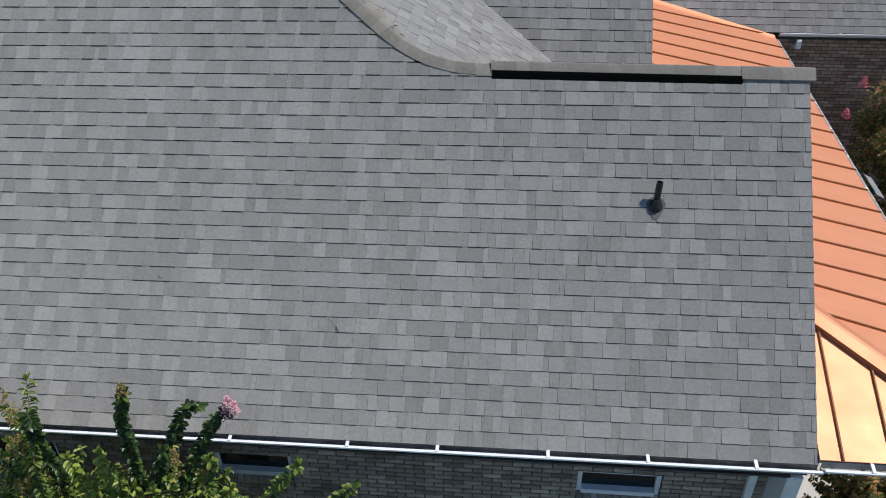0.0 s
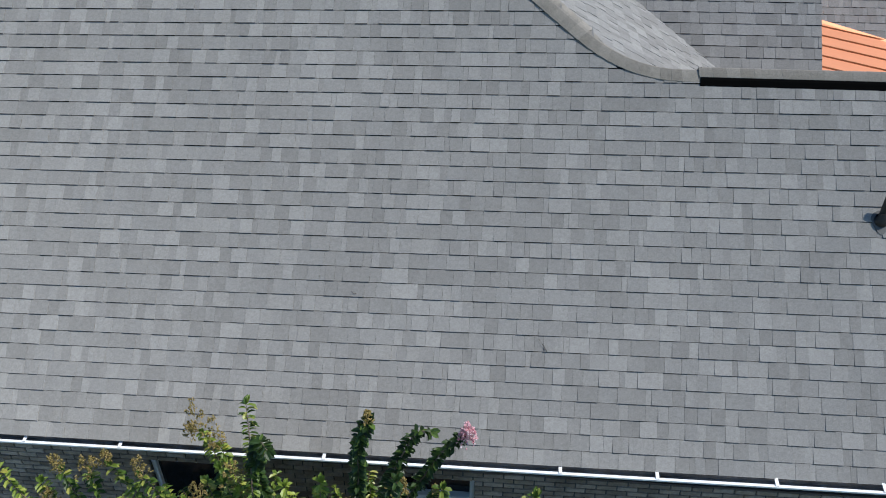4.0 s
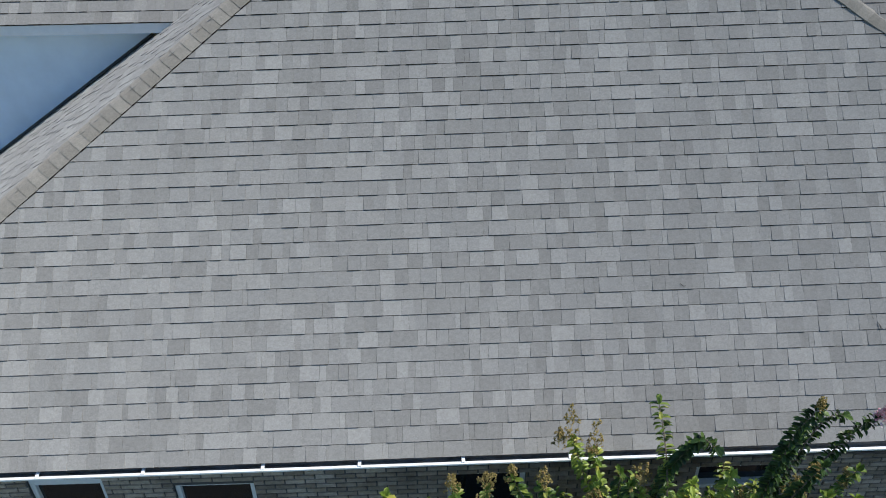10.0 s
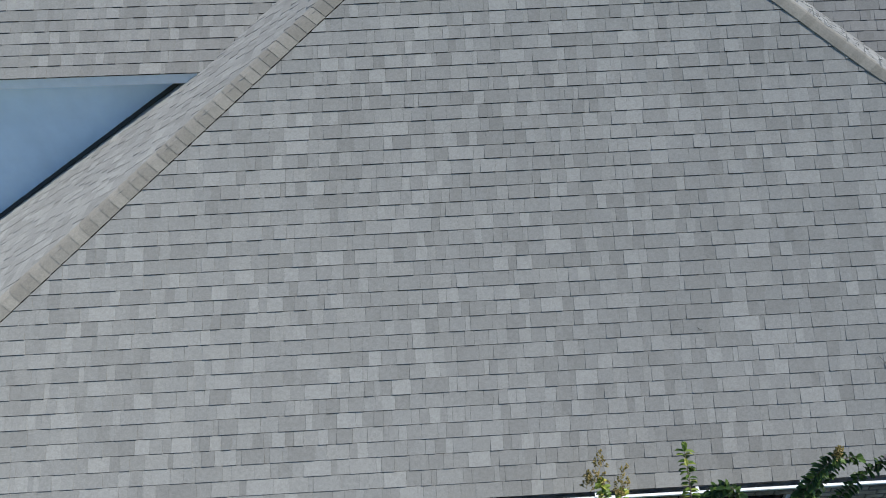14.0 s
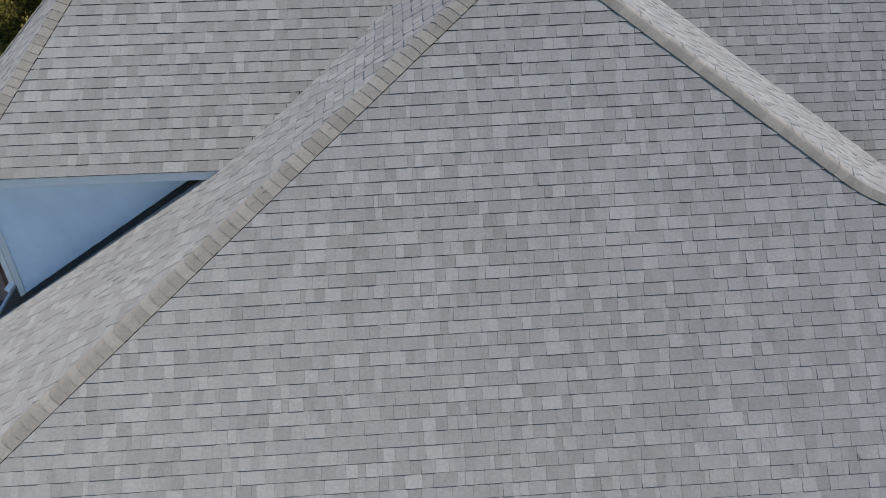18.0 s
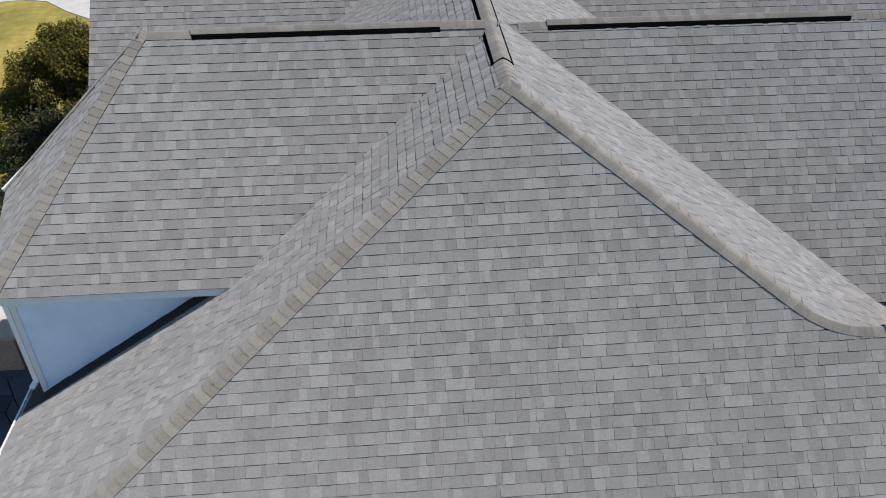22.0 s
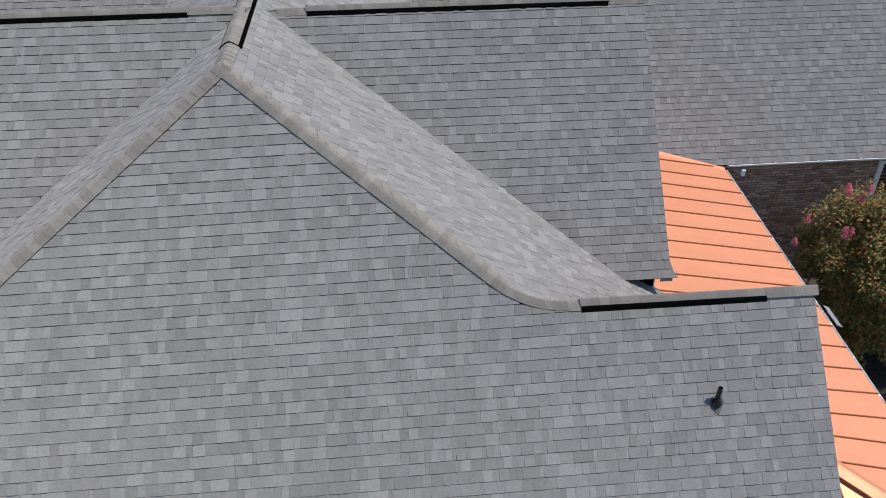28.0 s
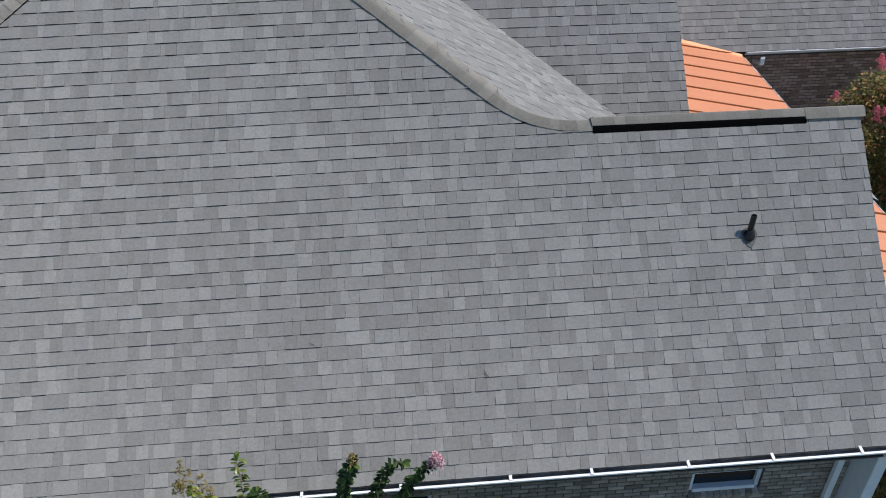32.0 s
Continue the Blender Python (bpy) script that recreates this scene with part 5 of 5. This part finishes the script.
leafy_tree("dense olive-green tree beside the north roof", (-15.85, 24.0, 0), 3.75, 1.65, 56000, 41, OLIVE, (0.05, 0.095), 0.55, 95)
leafy_tree("bushy dark green tree in the lawn behind the house", (-13.9, 24.4, 0), 4.0, 1.9, 56000, 42, OLIVE, (0.05, 0.095), 0.55, 95)
leafy_tree("low yellow-green tree at the edge of the lawn", (-17.75, 23.4, 0), 2.05, 1.25, 30000, 43, LIME, (0.055, 0.10), 0.55, 70)
leafy_tree("small tree with leaves painted dark for shade", (-15.6, 21.2, 0), 2.1, 1.7, 16000, 44, SHADE_OLIVE, (0.07, 0.13))

court_tree = leafy_tree("bronze-green crepe myrtle tree with rose-red blossom in the courtyard", (7.5, 12.2, 0), 3.5, 1.8, 62000, 45, BRONZE, (0.045, 0.085), 0.55, 120)
rng = random.Random(9)
for c in ((5.47, 12.1, 3.44), (6.25, 12.0, 3.18), (6.38, 12.0, 3.14), (6.30, 12.0, 3.02), (6.54, 12.1, 4.02), (7.0, 12.0, 2.56), (5.35, 12.1, 2.9), (6.09, 12.1, 4.10), (6.15, 12.1, 3.98), (6.44, 12.1, 3.80)):
    v, f = [], []
    cluster(c, 0.085, 0.15, 150, 0.011, rng, v, f)
    tagged(link_part("blossom", mesh_of("blossom", v, f, RED), court_tree, None, "rose-red blossom panicle"), kind="stuff")

# ---- drive, patio and wall beyond the west eave ----
drive = tagged(new("driveway"), "pale concrete drive curving across the lawn", "driveway", "", "structure")
arc = [(-60, 40.0), (-30, 38.6), (-23.9, 38.4), (-22.9, 38.6), (-21.8, 38.3), (-20.4, 36.8), (-19.2, 35.8), (-10, 31.0), (10, 30.0)]
part("slab", prism([(p, q, -0.03) for p, q in arc] + [(10, 62, -0.03), (-60, 62, -0.03)], (0, 0, 0.05)), CONCRETE, drive)
path = tagged(new("garden_path"), "pale concrete strip beyond the garden wall", "path", "", "structure")
part("slab", box(-21.0, -13.6, 14.9, 16.3, -0.02, 0.03), CONCRETE, path)
patio = tagged(new("patio"), "patio paving painted dark for deep shade", "patio", "", "structure")
part("slab", box(-19.0, -11.6, 6.0, 14.8, -0.02, 0.04), PATIO, patio)
garden_wall = thing("garden_wall", "low brick garden wall with a tan stone cap", "garden wall")
part("body", box(-17.0, -14.28, 13.62, 14.05, 0, 0.95), DARK_BRICK, garden_wall)
part("cap", box(-17.1, -14.18, 13.52, 14.15, 0.95, 1.04, 0.015), STONE_CAP, garden_wall)
chair = thing("patio_chair", "black wrought-iron chair on the stone patio", "chair")
cx, cy = -14.2, 12.2
for dx in (-0.22, 0.22):
    for dy in (-0.22, 0.22):
        part("leg", tube([(cx + dx, cy + dy, 0.04), (cx + dx * 0.95, cy + dy * 0.95, 0.44)], 0.012, 6), IRON, chair)
part("seat", box(cx - 0.24, cx + 0.24, cy - 0.24, cy + 0.24, 0.44, 0.465, 0.008), IRON, chair)
part("back", tube([(cx - 0.22, cy + 0.22, 0.45), (cx - 0.2, cy + 0.28, 0.9), (cx, cy + 0.3, 0.98), (cx + 0.2, cy + 0.28, 0.9), (cx + 0.22, cy + 0.22, 0.45)], 0.012, 6), IRON, chair)

# ---- small litter and trim ----
twig = thing("twig", "small dark twig lying on the grey shingles", "twig")
tn = Vector((0, -1, 1)).normalized()


def on_south(x, y, lift=0.018):
    return Vector((x, y, EAVE_Z + y - EAVE_Y)) + tn * lift


part("stem", tube([on_south(-1.56, 5.70), on_south(-1.51, 5.655, 0.022), on_south(-1.48, 5.62, 0.019)], 0.0022, 5), TWIG, twig)
part("shoot", tube([on_south(-1.51, 5.655, 0.021), on_south(-1.50, 5.63, 0.024), on_south(-1.515, 5.61, 0.02)], 0.0018, 5), TWIG, twig)
# a crack line in the shingles, added as a thin dark rod
scratch = thing("twig", "thin dark rod standing for a scratch on the shingles", "twig")
part("stem", tube([on_south(2.63, 7.14), on_south(2.622, 7.04, 0.02), on_south(2.635, 6.95, 0.019)], 0.0025, 5), TWIG, scratch)
leaf_bit = thing("twig", "short dark twig on the shingles below the bend", "twig")
part("stem", tube([on_south(-3.30, 5.95), on_south(-3.27, 5.93, 0.022), on_south(-3.25, 5.935, 0.019)], 0.0022, 5), TWIG, leaf_bit)
ret = tagged(new("eave_return"), "grey metal kick-out at the foot of the east wing's rake", "trim", "", "structure")
part("return", prism([(EW_X - 0.16, EW_Y + 0.01, EW_Z - 0.02), (EW_X + 0.03, EW_Y + 0.01, EW_Z - 0.02), (EW_X + 0.03, EW_Y + 0.08, EW_Z + 0.045), (EW_X - 0.16, EW_Y + 0.03, EW_Z - 0.015)], (0, 0, -0.05)), LEAD, ret)

strip = thing("metal_strip", "short grey metal strip strapped outside the porch gutter", "metal strip")
part("plate", prism([(4.99, 9.63, 2.985), (5.09, 9.60, 2.945), (5.09, 10.12, 2.955), (4.99, 10.15, 2.995)], (0, 0, -0.012)), LEAD, strip)
for yv in (9.72, 10.02):
    part("strap", prism([(4.80, yv, 3.20), (4.80, yv + 0.02, 3.20), (5.0, yv + 0.02, 2.985), (5.0, yv, 2.985)], (0.0, 0, 0.004)), LEAD, strip)
